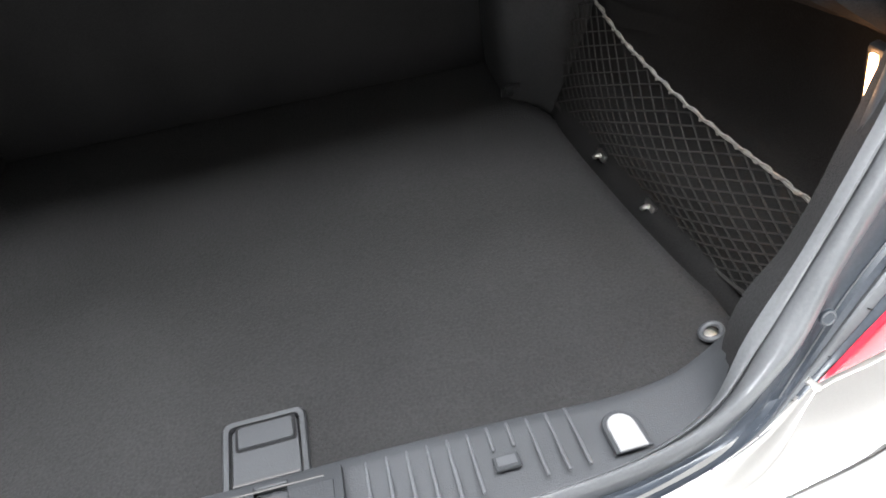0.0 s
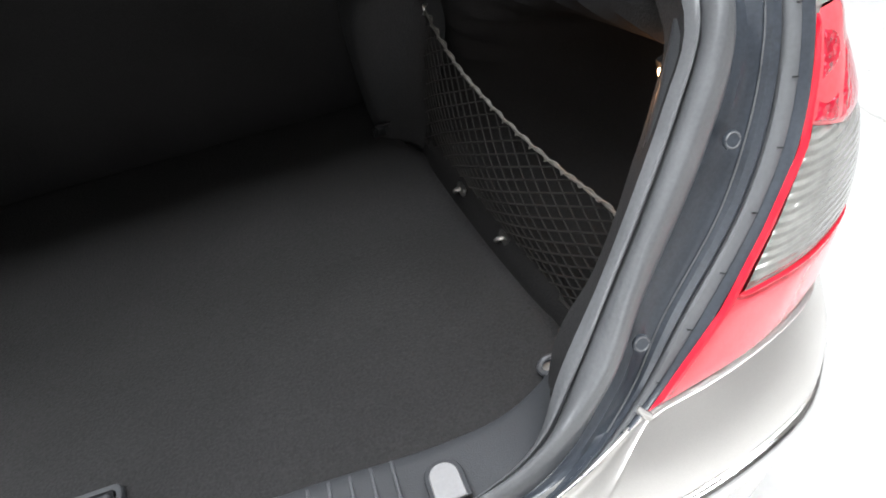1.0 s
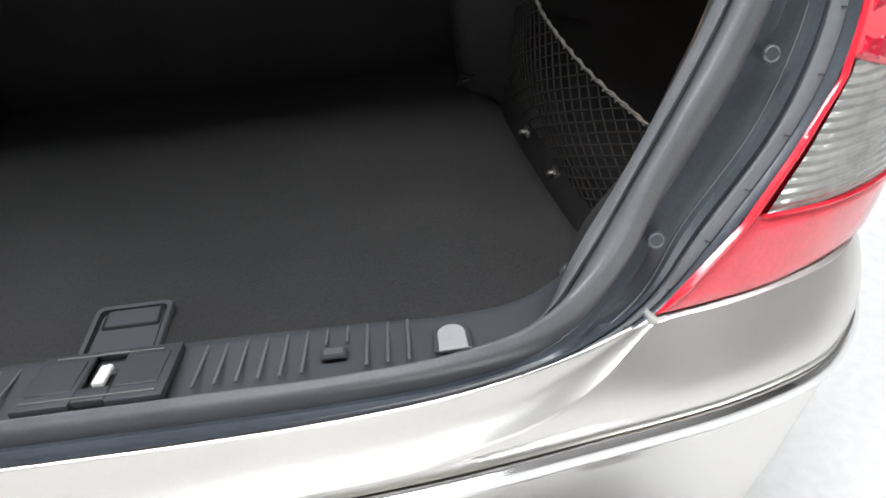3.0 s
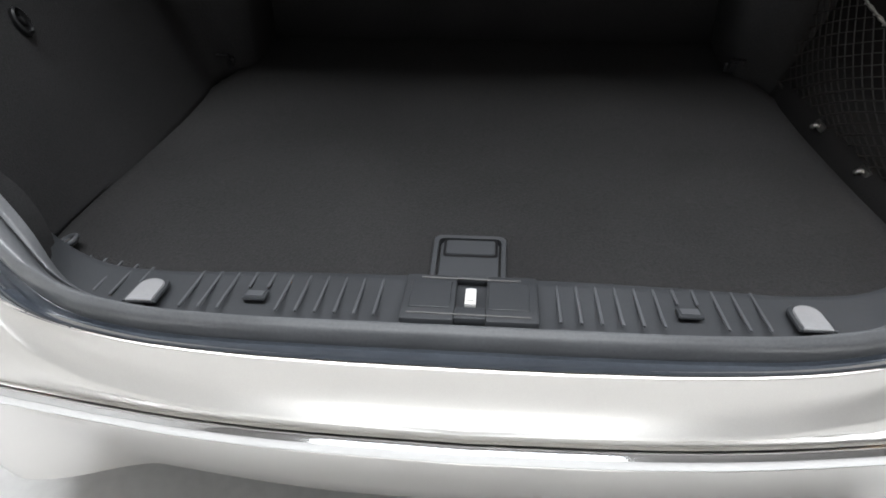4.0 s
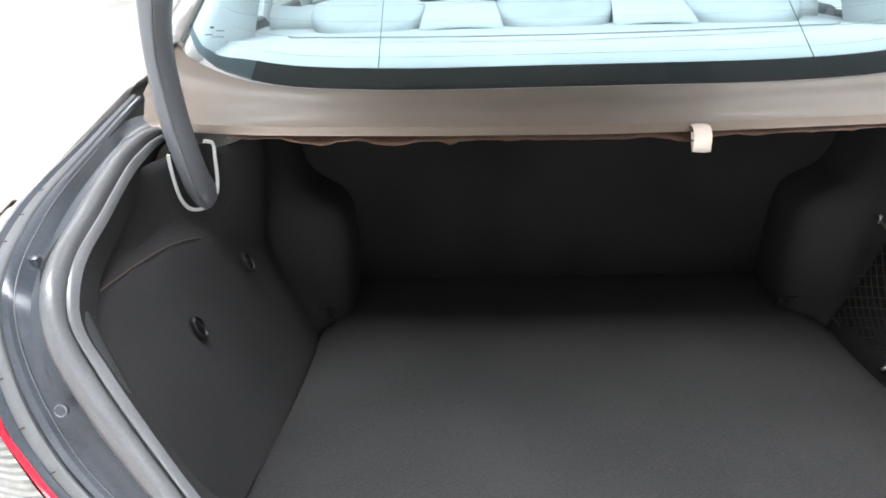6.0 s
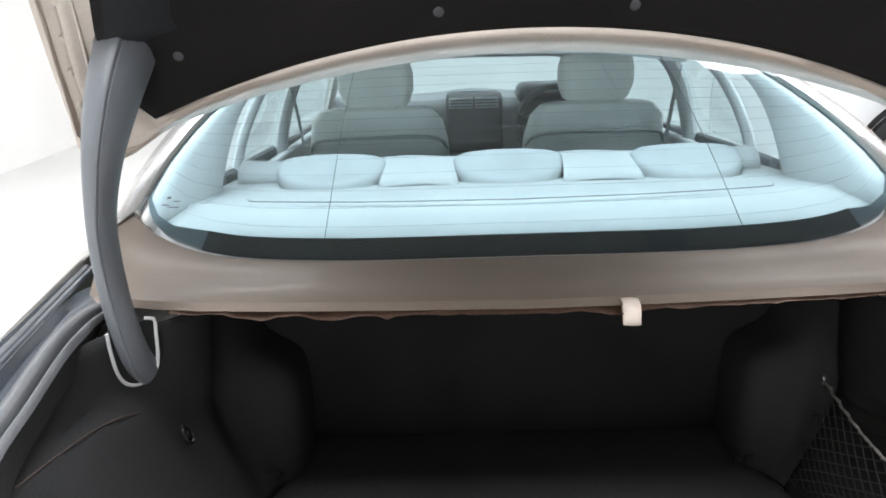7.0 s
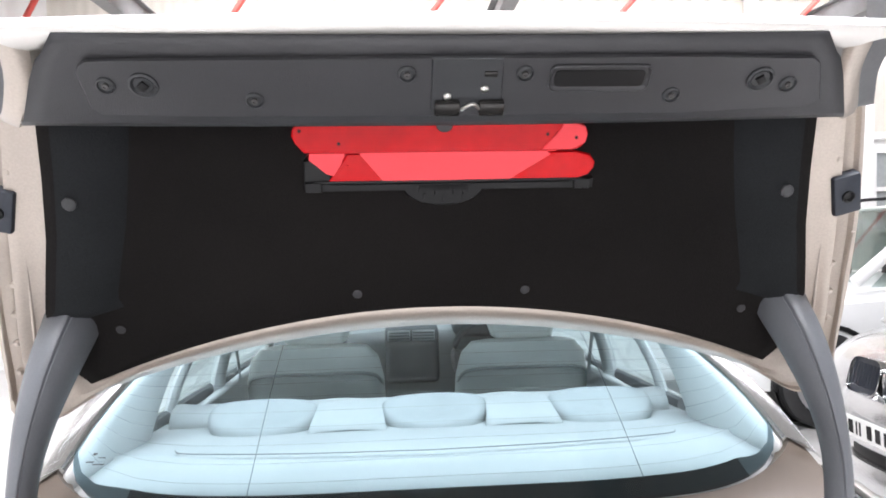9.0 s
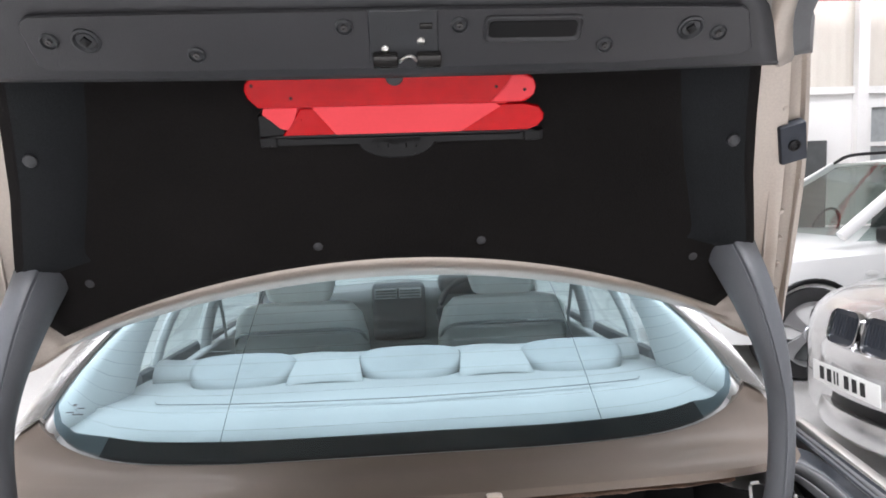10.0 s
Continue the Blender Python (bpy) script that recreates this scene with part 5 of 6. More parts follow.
def front_seat(cx):
    bm = mesh()
    rows = []
    for z, w, t in ((.55, .50, .16), (.75, .54, .17), (.95, .55, .16), (1.10, .54, .14), (1.19, .50, .12), (1.235, .42, .08), (1.245, .30, .03)):
        ring = rrect(w, t, min(t * .45, .06), 5)
        rows.append([V(cx + x, 2.34 + (.97 - z) * .36 + y, z + .025) for x, y in ring])
    grid(bm, rows, loop=True)
    fan(bm, rows[-1])
    seat = part("front_seat", bm, SEATS, car, "grey leather front seat")
    bm = mesh()
    rows = []
    for z, w, t in ((1.235, .20, .05), (1.25, .25, .08), (1.30, .285, .10), (1.36, .285, .10), (1.40, .26, .08), (1.42, .18, .04)):
        rows.append([V(cx + x, 2.28 + y, z + .03) for x, y in rrect(w, t, min(t * .45, .05), 5)])
    grid(bm, rows, loop=True)
    fan(bm, rows[-1])
    fan(bm, rows[0][::-1])
    part("headrest", bm, SEATS, seat)
    for s in (-1, 1):
        bm = mesh()
        tube(bm, [(cx + s * .06, 2.28, 1.19), (cx + s * .06, 2.28, 1.26)], .006, 8)
        part("headrest_post", bm, CHROME, seat)
    bm = mesh()
    slab(bm, rrect(.36, .30, .06), .012, at(cx, 2.315 - .075, 1.0, 70))
    part("seat_pocket", bm, SEATS, seat)
    bm = mesh()
    tube(bm, curve([(cx - .262, 2.27, 1.10), (cx - .235, 2.212, 1.148), (cx, 2.196, 1.160), (cx + .235, 2.212, 1.148), (cx + .262, 2.27, 1.10)], 24), .007, 6)
    part("shoulder_seam", bm, CABIN, seat)
    bm = mesh()
    rbox(bm, (.50, .50, .16), at(cx, 2.62, .58, 6), .05, 3)
    part("cushion", bm, SEATS, seat)


for cx in (-.40, .43):
    front_seat(cx)
bm = mesh()
rbox(bm, (.20, .55, .30), at(.015, 2.55, .72), .03, 3)
part("centre_console", bm, DARKIN, car)
bm = mesh()
rows = []
for y, z in ((3.10, .70), (3.07, .95), (3.08, 1.12), (3.12, 1.205), (3.21, 1.235), (3.50, 1.16)):
    rows.append(full([V(.72 * k / 10, y + .04 * (k / 10) ** 2, z + (.02 * math.exp(-((k / 10 * .72 - .0) / .16) ** 2) if z > 1.1 else 0)) for k in range(11)]))
grid(bm, rows)
dash = part("dashboard", bm, mat("grey_dashboard_skin", (.27, .27, .265), .75, 0, .1, 6, 400, .2), car, "grey dashboard", solid=.02)
bm = mesh()
rbox(bm, (.28, .05, .30), at(.0, 3.075, 1.10, -10), .03, 3)
part("centre_panel", bm, DASH, dash)
for x in (-.066, .060):
    bm = mesh()
    rbox(bm, (.118, .02, .055), at(x, 3.058, 1.195, -12), .008)
    part("air_vent", bm, CABIN, dash)
    for k in range(3):
        bm = mesh()
        rbox(bm, (.106, .012, .005), at(x, 3.046, 1.180 + .015 * k, -12), .001, 1)
        part("vent_slat", bm, DASH, dash)
bm = mesh()
ring = [V(.385, 2.88, 1.10) + (Matrix.Rotation(radians(-22), 3, "X") @ V(.185 * math.cos(a), 0, .185 * math.sin(a))) for a in [2 * math.pi * k / 40 for k in range(40)]]
tube(bm, ring, .015, 10, closed=True)
rbox(bm, (.16, .05, .13), at(.385, 2.90, 1.09, -22), .03, 3)
for dx, dz in ((-.12, .01), (.12, .01), (0, -.11)):
    rbox(bm, (.14 if dx else .05, .02, .05 if dx else .12), at(.385 + dx, 2.89, 1.10 + dz, -22), .008)
part("steering_wheel", bm, DASH, car, "dark steering wheel on the right")
bm = mesh()
rbox(bm, (.34, .22, .10), at(.385, 3.12, 1.23), .04, 3)
part("instrument_hood", bm, DASH, car)
for sgn in (-1, 1):
    bm = mesh()
    rows = [[V(sgn * (.74 - max(0, y - 2.9) * .02), y, z) for z in (.5, .8, 1.0, 1.12, 1.135)] for y in (1.5, 1.9, 2.3, 2.7, 3.1, 3.4)]
    grid(bm, rows)
    part("door_trim", bm, CABIN, car, solid=.03)
    bm = mesh()
    tube(bm, curve([(sgn * .76, 2.14, 1.08), (sgn * .735, 2.13, 1.22), (sgn * .67, 2.10, 1.38), (sgn * .60, 2.08, 1.46)], 12), .05, 12, flat=.5, side=(0, 1, 0))
    part("centre_pillar", bm, CABIN, car, "pale centre pillar trim")
    bm = mesh()
    tube(bm, curve([(sgn * .80, 3.42, 1.05), (sgn * .74, 3.2, 1.2), (sgn * .66, 2.98, 1.36), (sgn * .60, 2.84, 1.44)], 12), .035, 10, flat=.7)
    part("windscreen_pillar", bm, PAINT, car)
    bm = mesh()
    tube(bm, [(sgn * .675, 2.06, 1.40), (sgn * .66, 2.10, 1.2), (sgn * .655, 2.16, .9)], .022, 8, flat=.1, side=(0, 1, 0))
    part("seat_belt", bm, CABIN, car)
    bm = mesh()
    grid(bm, [curve([(sgn * .79, 1.62, 1.13), (sgn * .79, 2.3, 1.11), (sgn * .79, 3.2, 1.08)], 10), curve([(sgn * .66, 1.66, 1.42), (sgn * .655, 2.3, 1.44), (sgn * .66, 2.9, 1.38)], 10)])
    pane = part("side_window", bm, CLEAR, car)
    bm = mesh()
    tube(bm, curve([(sgn * .772, 1.63, 1.12), (sgn * .745, 1.66, 1.24), (sgn * .690, 1.71, 1.37), (sgn * .645, 1.74, 1.43)], 12), .032, 10, flat=.45, side=(0, 1, 0))
    part("door_frame", bm, CABIN, car, "pale rear door frame")
    bm = mesh()
    tube(bm, curve([(sgn * .765, 1.50, 1.150), (sgn * .765, 2.0, 1.140), (sgn * .765, 2.7, 1.115), (sgn * .765, 3.2, 1.09)], 16), .022, 8, flat=.6)
    part("window_ledge", bm, DASH, car)
    pane.visible_shadow = False
bm = mesh()
grid(bm, [full(curve([(0, 3.55, 1.04), (.5, 3.48, 1.04), (.76, 3.36, 1.05)], 10)), full(curve([(0, 2.90, 1.425), (.4, 2.88, 1.42), (.57, 2.84, 1.415)], 10))])
ws = part("windscreen", bm, CLEAR, car)
ws.visible_shadow = False
bm = mesh()
rbox(bm, (1.5, 2.2, .04), at(0, 2.5, .46), .01)
part("cabin_floor", bm, DARKIN, car)

# ---------------------------------------------------------------- things in the boot and on the lid
NN, SLANT = 17, 9
net = thing("cargo_net", "black elastic net with a grey top cord across the side recess", "cargo net", (.55, .5, .68), level=True)
top = curve([(.614, .235, .822), (.602, .31, .825), (.583, .39, .832), (.569, .46, .840), (.558, .53, .850), (.550, .62, .862), (.547, .70, .882), (.548, .755, .897)], 60)
bot = curve([(.556, .235, .715), (.552, .30, .699), (.543, .44, .692), (.530, .590, .685), (.517, .70, .682), (.511, .755, .685)], 60)
bm = mesh()
tube(bm, [p + V(0, 0, .0012 * math.sin(i * 1.7)) for i, p in enumerate(top)], .0019, 8)
# a second thread winds round the cord, gathering into a knot at every mesh
wind = []
for i in range(59):
    for k in range(4):
        g = i + k / 4
        p = top[i].lerp(top[i + 1], k / 4)
        r = .0024 + .0022 * max(0, math.sin(g * 2 * math.pi * NN / 59)) ** 4
        wind.append(p + V(r * math.cos(g * 1.9), 0, r * math.sin(g * 1.9)))
tube(bm, wind, .0013, 6)
part("top_cord", bm, ROPE, net, "grey bound top cord")
bm = mesh()
tube(bm, bot, .003, 6)
part("bottom_cord", bm, NET, net)
bm = mesh()
tube(bm, [top[-1] + V(.004, .006, .004), top[-1] + V(0, -.002, .006), top[-1] + V(-.002, -.004, -.006)], .003, 8)
part("end_clip", bm, STEEL, net, "small bright end clip")
bm = mesh()
for k in range(-SLANT, NN):
    for way in (1, -1):
        pts = []
        for j in range(13):
            f = j / 12
            s = (k + (f if way > 0 else 1 - f) * SLANT) / NN
            if 0 <= s <= 1:
                i = s * 59
                a = int(min(i, 58))
                tp, bp = top[a].lerp(top[a + 1], i - a), bot[a].lerp(bot[a + 1], i - a)
                q = bp.lerp(tp, f)
                pts.append(q + V(-.020 * math.sin(math.pi * f) * math.sin(math.pi * s), 0, -.006 * math.sin(math.pi * s)))
        if len(pts) > 1:
            tube(bm, pts, .0012, 5, caps=False)
part("netting", bm, NET, net)
for x, y, z in ((.537, .446, .693), (.522, .576, .694)):
    hook = thing("net_hook", "small bright steel hook holding the net at the floor", "hook", (x, y, z), "net hooks", level=True)
    bm = mesh()
    tube(bm, curve([(x + .004, y, z - .018), (x - .002, y, z - .004), (x - .010, y, z + .004), (x - .014, y + .004, z - .002)], 12), .0035, 8)
    part("hook_wire", bm, STEEL, hook)
    bm = mesh()
    rbox(bm, (.006, .026, .012), at(x - .004, y, z + .002, 0, 20, 0), .002)
    part("hook_plate", bm, STEEL, hook)

tri = thing("warning_triangle", "folded red warning triangle clipped to the lid lining", "warning triangle", tuple(L(0, .22, .02)), level=True)
FR = Matrix((V(1, 0, 0), LV, LN)).transposed().to_4x4()


def on_lid(w):
    return Matrix.Translation(L(0, 0, w)) @ FR


def stadium(x0, x1, y0, y1, n=8):
    r = (y1 - y0) / 2
    cy = (y0 + y1) / 2
    out = [(x1 - r + r * math.cos(radians(-90 + 180 * k / n)), cy + r * math.sin(radians(-90 + 180 * k / n))) for k in range(n + 1)]
    return out + [(x0 + .010, y1), (x0 + .002, y1 - .008), (x0, y1 - .018), (x0 + .004, y0 + .014), (x0 + .016, y0)]


bm = mesh()
slab(bm, stadium(-.217, .218, .288, .332), .008, on_lid(.022), .002)
part("upper_bar", bm, TRI_RED, tri, "glossy red reflector bar")
bm = mesh()
slab(bm, [(.150, .290), (.176, .290), (.1965, .2905), (.214, .300), (.2165, .312), (.2125, .324), (.196, .331), (.180, .330), (.172, .316)], .0025, on_lid(.0295), .001)
part("bar_end", bm, TRI_FLUO, tri)
bm = mesh()
slab(bm, [(-.19, .288), (-.20, .278), (-.185, .272), (-.165, .262), (-.16, .287), (.16, .292), (.19, .290), (.17, .282), (-.12, .280)], .004, on_lid(.016), 0)
part("middle_bar", bm, TRI_FLUO, tri, "matt fluorescent arm")
bm = mesh()
slab(bm, [(-.194, .286), (-.196, .276), (-.184, .266), (-.172, .254), (-.160, .250), (-.148, .268), (-.142, .286)], .003, on_lid(.0235), .0008)
part("arm_end", bm, TRI_FLUO, tri)
bm = mesh()
slab(bm, [(-.168, .242), (.212, .242), (.226, .247), (.234, .258), (.234, .267), (.226, .278), (.205, .283), (-.140, .283), (-.150, .267)], .008, on_lid(.018), .002)
part("lower_bar", bm, TRI_RED, tri, "glossy red reflector bar")
bm = mesh()
slab(bm, [(-.088, .2425), (.105, .2425), (.165, .281), (.158, .2870), (-.122, .2870)], .0025, on_lid(.026), .001)
part("centre_strip", bm, TRI_FLUO, tri)
for x, v, w in ((-.205, .322, .030), (-.150, .302, .030), (.157, .313, .030), (-.140, .266, .026), (.170, .278, .026), (.200, .308, .0315)):
    bm = mesh()
    lathe(bm, on_lid(w) @ Matrix.Translation((x, v, 0)), [(.0024, -.001), (.0024, .001), (.0015, .0014), (.0006, .001)], 10)
    part("rivet", bm, TRI_RED if w < .03 else BLACK, tri)
bm = mesh()
slab(bm, [(-.206, .224), (.236, .224), (.236, .239), (.205, .239), (.20, .234), (-.165, .234), (-.172, .259), (-.19, .275), (-.204, .272)], .014, on_lid(.008), .002)
base = part("base_rail", bm, BLACK, tri, "black plastic base rail")
for x in (-.192, .218):
    bm = mesh()
    slab(bm, rrect(.026, .016, .003, 4, x, .232), .006, on_lid(.021), .0015)
    part("foot", bm, BLACK, base)
bm = mesh()
tube(bm, [L(-.19, .239, .024), L(.22, .239, .024)], .0025, 6)
part("wire_stand", bm, BLACK, base)
holder = thing("triangle_holder", "round black clip holding the warning triangle", "holder", tuple(L(.005, .2, .004)), level=True)
bm = mesh()
o = [(.005 + .062 * math.cos(radians(a)), .226 + .032 * math.sin(radians(a))) for a in range(180, 361, 10)]
slab(bm, o, .012, on_lid(.002), .003)
part("clip_body", bm, BLACK, holder)
bm = mesh()
slab(bm, rrect(.030, .012, .002, 4, .005, .221), .008, on_lid(.014), .002)
part("clip_button", bm, BLACK, holder)
bm = mesh()
slab(bm, rrect(.08, .010, .003, 4, .005, .2275), .010, on_lid(.012), .002)
part("clip_bar", bm, BLACK, holder)
for dx in (-.03, 0, .03):
    bm = mesh()
    slab(bm, rrect(.003, .014, .001, 3, .005 + dx, .208), .003, on_lid(.013))
    part("clip_rib", bm, BLACK, holder)
bm = mesh()
o = [(.004 + .013 * math.cos(radians(a)), .331 + .013 * math.sin(radians(a))) for a in range(180, 361, 15)]
slab(bm, o, .010, on_lid(.024), .002)
part("top_hook", bm, LIDPLASTIC, holder)

# ---------------------------------------------------------------- the showroom
X0, X1, Y0, Y1, ZC = -4.6, 12.0, -7.5, 9.0, 4.7


def slab_box(name, x0, x1, y0, y1, z0, z1, m, label="", parent=None, bevel=0.0, kind="structure"):
    bm = mesh()
    rbox(bm, (x1 - x0, y1 - y0, z1 - z0), at((x0 + x1) / 2, (y0 + y1) / 2, (z0 + z1) / 2), bevel)
    ob = part(name, bm, m, parent, label, smooth=bool(bevel))
    if parent is None:
        tagged(ob, kind=kind)
    return ob


slab_box("floor", X0 - .2, X1 + .2, Y0 - .2, Y1 + .2, GROUND - .15, GROUND, FLOOR, "pale painted concrete showroom floor")
slab_box("wall_west", X0 - .2, X0, Y0 - .2, Y1 + .2, GROUND, ZC + .2, WALL, "white painted wall")
slab_box("wall_east", X1, X1 + .2, Y0 - .2, Y1 + .2, GROUND, ZC + .2, WALL, "white painted wall")
slab_box("wall_north", X0, X1, Y1, Y1 + .2, GROUND, 2.75, WALL, "white painted lower wall")
slab_box("wall_north_upper", X0, X1, Y1 + .02, Y1 + .2, 2.754, ZC + .2, CLAD, "cream profiled cladding over the white wall")
# unseen south wall, split round the door opening added for the fill lamp
slab_box("wall_south", X0, -2.45, Y0 - .2, Y0, GROUND, ZC + .2, BRICKISH, "unseen grey blockwork wall beside the assumed door opening")
slab_box("wall_south_east", 2.05, X1, Y0 - .2, Y0, GROUND, ZC + .2, BRICKISH, "unseen grey blockwork wall beside the assumed door opening")
slab_box("wall_south_lintel", -2.45, 2.05, Y0 - .2, Y0, 2.9, ZC + .2, BRICKISH, "unseen grey blockwork over the assumed door opening")
slab_box("ceiling", X0 - .2, X1 + .2, Y0 - .2, Y1 + .2, ZC, ZC + .15, ROOFMAT, "pale sheeted roof underside")
# posts and ledge of the north wall
for x in (4.9, 6.6, 8.4):
    slab_box("wall_post", x, x + .16, Y1 - .12, Y1 - .003, GROUND, ZC, WALL)
slab_box("wall_ledge", X0, X1, Y1 - .06, Y1 - .003, 2.70, 2.80, WALL)
# flat dark panel on the wall, in place of the doorway's unlit inside
o = slab_box("door_1", 5.25, 6.2, Y1 - .05, Y1 - .004, GROUND, 2.05, DARKIN, "dark panel standing for an unlit doorway in the white wall")
wdw = thing("window_1", "white framed window in the north wall", "window", (7.4, Y1, 1.2), kind="structure")
for z in (1.35, 1.95, 2.5):
    slab_box("frame_rail", 6.78, 8.38, Y1 - .07, Y1 - .004, z, z + .06, WALL, parent=wdw)
for x in (6.78, 7.55, 8.32):
    slab_box("frame_stile", x, x + .06, Y1 - .071, Y1 - .004, 1.35, 2.56, WALL, parent=wdw)
slab_box("pane", 6.8, 8.36, Y1 - .03, Y1 - .006, 1.37, 2.54, mat("grey_window_glass", (.34, .36, .36), .08, 0, .1, 2, 20), parent=wdw)
# floor joint
bm = mesh()
rng = random.Random(9)
pts = [(2.02 - .105 * (-7.0 + .25 * k) + .008 * rng.uniform(-1, 1), -7.0 + .25 * k, GROUND + .0005) for k in range(62)]
tube(bm, pts, .007, 5, flat=.15, side=(1, 0, 0))
tagged(part("floor_joint", bm, JOINT, None, "rough dirty joint in the concrete floor"), kind="structure")
bm = mesh()
for k in range(60):
    cx, cy = 1.985, 1.35
    x, y, r = cx + rng.gauss(0, .03), cy + rng.gauss(0, .045), rng.uniform(.0014, .004)
    lathe(bm, at(x, y, GROUND), [(r, .0), (r * .9, .0012), (.0005, .0015)], 6, caps=False)
tagged(part("floor_specks", bm, JOINT, None, "small dirt specks on the floor", smooth=False), kind="stuff")
# roof steel
for x in (-3.0, 1.2, 5.4, 9.6):
    bm = mesh()
    for z, w in ((3.95, .16), (4.25, .16)):
        rbox(bm, (w, Y1 - Y0, .014), at(x, (Y0 + Y1) / 2, z), .002, 1)
    rbox(bm, (.012, Y1 - Y0, .30), at(x, (Y0 + Y1) / 2, 4.10), .002, 1)
    tagged(part("steel_rafter", bm, GREYSTEEL, None, "grey painted steel roof beam", smooth=False), kind="structure")
for k, y in enumerate((8.4,)):
    bm = mesh()
    tube(bm, [(X0, y, 3.9), (X1, y, 3.9)], .05, 10)
    tagged(part("roof_pipe", bm, REDSTEEL, None, "red painted roof pipe"), kind="structure")
for k in range(7):
    x = -4.6 + 2.4 * k
    bm = mesh()
    tube(bm, [(x, 8.2, 3.95), (x + .6, 7.9, 4.65)], .035, 8)
    tagged(part("roof_brace", bm, REDSTEEL, None, "red painted diagonal roof brace"), kind="structure")
bm = mesh()
for k in range(64):
    x = X0 + .13 + k * .26
    rbox(bm, (.05, Y1 - Y0, .03), at(x, (Y0 + Y1) / 2, ZC - .012), 0)
tagged(part("roof_sheet_ribs", bm, ROOFMAT, None, "ribs of the roof sheeting", smooth=False), kind="structure")


# ---------------------------------------------------------------- parked cars, noses towards the west
def parked_car(name, label, nx, ny, paint, spec):
    """A parked car. nx, ny: the middle of its nose. u runs back from the nose, s to its right."""
    root = thing(name, label, "car", (nx + spec["length"] / 2, ny, GROUND), "parked cars")

    def P(u, s, z):
        return V(nx + u, ny + s, GROUND + z + spec["lift"] * min(max((z - .2) / .35, 0), 1))

    bm = mesh()
    rows = []
    for u, w, zt, zs, zb in spec["stations"]:
        half = [(0, zt), (w * .35, zt - .004), (w * .68, zt - .018), (w * .88, zs + .01), (w * .97, zs - .05), (w, zs - .15), (w * .995, (zs + zb) / 2 - .05), (w * .985, zb + .12), (w * .95, zb), (w * .8, zb - .02)]
        rows.append([P(u, s, max(z, zb - .02)) for s, z in half[::-1]] + [P(u, -s, max(z, zb - .02)) for s, z in half[1:]])
    grid(bm, rows)
    fan(bm, rows[-1])
    fan(bm, rows[0][::-1])
    body = part("body", bm, paint, root)
    # cabin: pillars, roof, panes
    u0, z0, u1, z1, u2, u3, wb, wt, belt = spec["cabin"]
    bm = mesh()
    grid(bm, [[P(u, s * wt * k, z1 - .03 * (s ** 2) + dz) for s in (-1, -.8, -.4, 0, .4, .8, 1)] for u, k, dz in ((u1, .96, -.02), (u1 + .25, 1, .01), ((u1 + u2) / 2, 1.02, .02), (u2, .96, -.03))])
    part("roof", bm, paint, root, solid=.03)
    for s in (-1, 1):
        for a, b, r in (((u0, wb * .97, z0), (u1, wt * .95, z1 - .04), .045), ((u1 + (u2 - u1) * .42, wb, belt), (u1 + (u2 - u1) * .42, wt, z1 - .04), .04), ((u3, wb * .97, belt), (u2, wt * .95, z1 - .05), .09)):
            bm = mesh()
            tube(bm, [P(a[0], s * a[1], a[2]), P((a[0] + b[0]) / 2, s * ((a[1] + b[1]) / 2 + .015), (a[2] + b[2]) / 2 + .012), P(b[0], s * b[1], b[2])], r, 10, flat=.55, side=(1, 0, .3))
            part("pillar", bm, paint, root)
        bm = mesh()
        grid(bm, [[P(u0 + .12, s * wb * .985, belt), P(u3, s * wb * .985, belt)], [P(u1, s * wt * .97, z1 - .05), P(u2, s * wt * .97, z1 - .05)]])
        pn = part("side_window", bm, SMOKED, root)
        pn.visible_shadow = False
        bm = mesh()
        rbox(bm, (.10, .20, .13), Matrix.Translation(P(u0 + .28, s * (wb + .12), belt + .05)), .035, 3)
        part("door_mirror", bm, BLACK if spec["dark_mirror"] else paint, root)
    bm = mesh()
    grid(bm, [[P(u0 - .08 * (1 - abs(k)), k * wb * .95, z0) for k in (-1, -.5, 0, .5, 1)], [P(u1 - .03, k * wt * .93, z1 - .025) for k in (-1, -.5, 0, .5, 1)]])
    pn = part("windscreen", bm, SMOKED, root)
    pn.visible_shadow = False
    bm = mesh()
    rbox(bm, (u3 - u0 - .1, wb * 1.8, .35), Matrix.Translation(P((u0 + u3) / 2 + .15, 0, belt - .22)), .05)
    part("cabin_tub", bm, DARKIN, root)
    for s in (-.37, .37):
        bm = mesh()
        rbox(bm, (.14, .46, .6), Matrix.Translation(P(u1 + .45, s, belt + .02)) @ at(0, 0, 0, 0, 12, 0), .05, 3)
        rbox(bm, (.10, .26, .18), Matrix.Translation(P(u1 + .52, s, belt + .42)), .04, 3)
        part("front_seat", bm, DARKIN, root)
    bm = mesh()
    ring = [P(u0 + .62, .36, belt + .02) + V(.06 * math.sin(a), .18 * math.cos(a), .17 * math.sin(a)) for a in [2 * math.pi * k / 30 for k in range(30)]]
    tube(bm, ring, .014, 8, closed=True)
    part("steering_wheel", bm, BLACK, root)
    for uu in spec["axles"]:
        for s in (-1, 1):
            wheel(root, P(uu, s * (spec["track"]), spec["wheel"]), spec["wheel"], .22, spec["spokes"], "Y")
            bm = mesh()
            r = spec["wheel"] * 1.12
            arch = [P(uu + r * math.cos(radians(a)), s * (spec["track"] + .092), spec["wheel"] + r * math.sin(radians(a))) for a in range(-12, 193, 10)]
            tube(bm, arch, .02, 8)
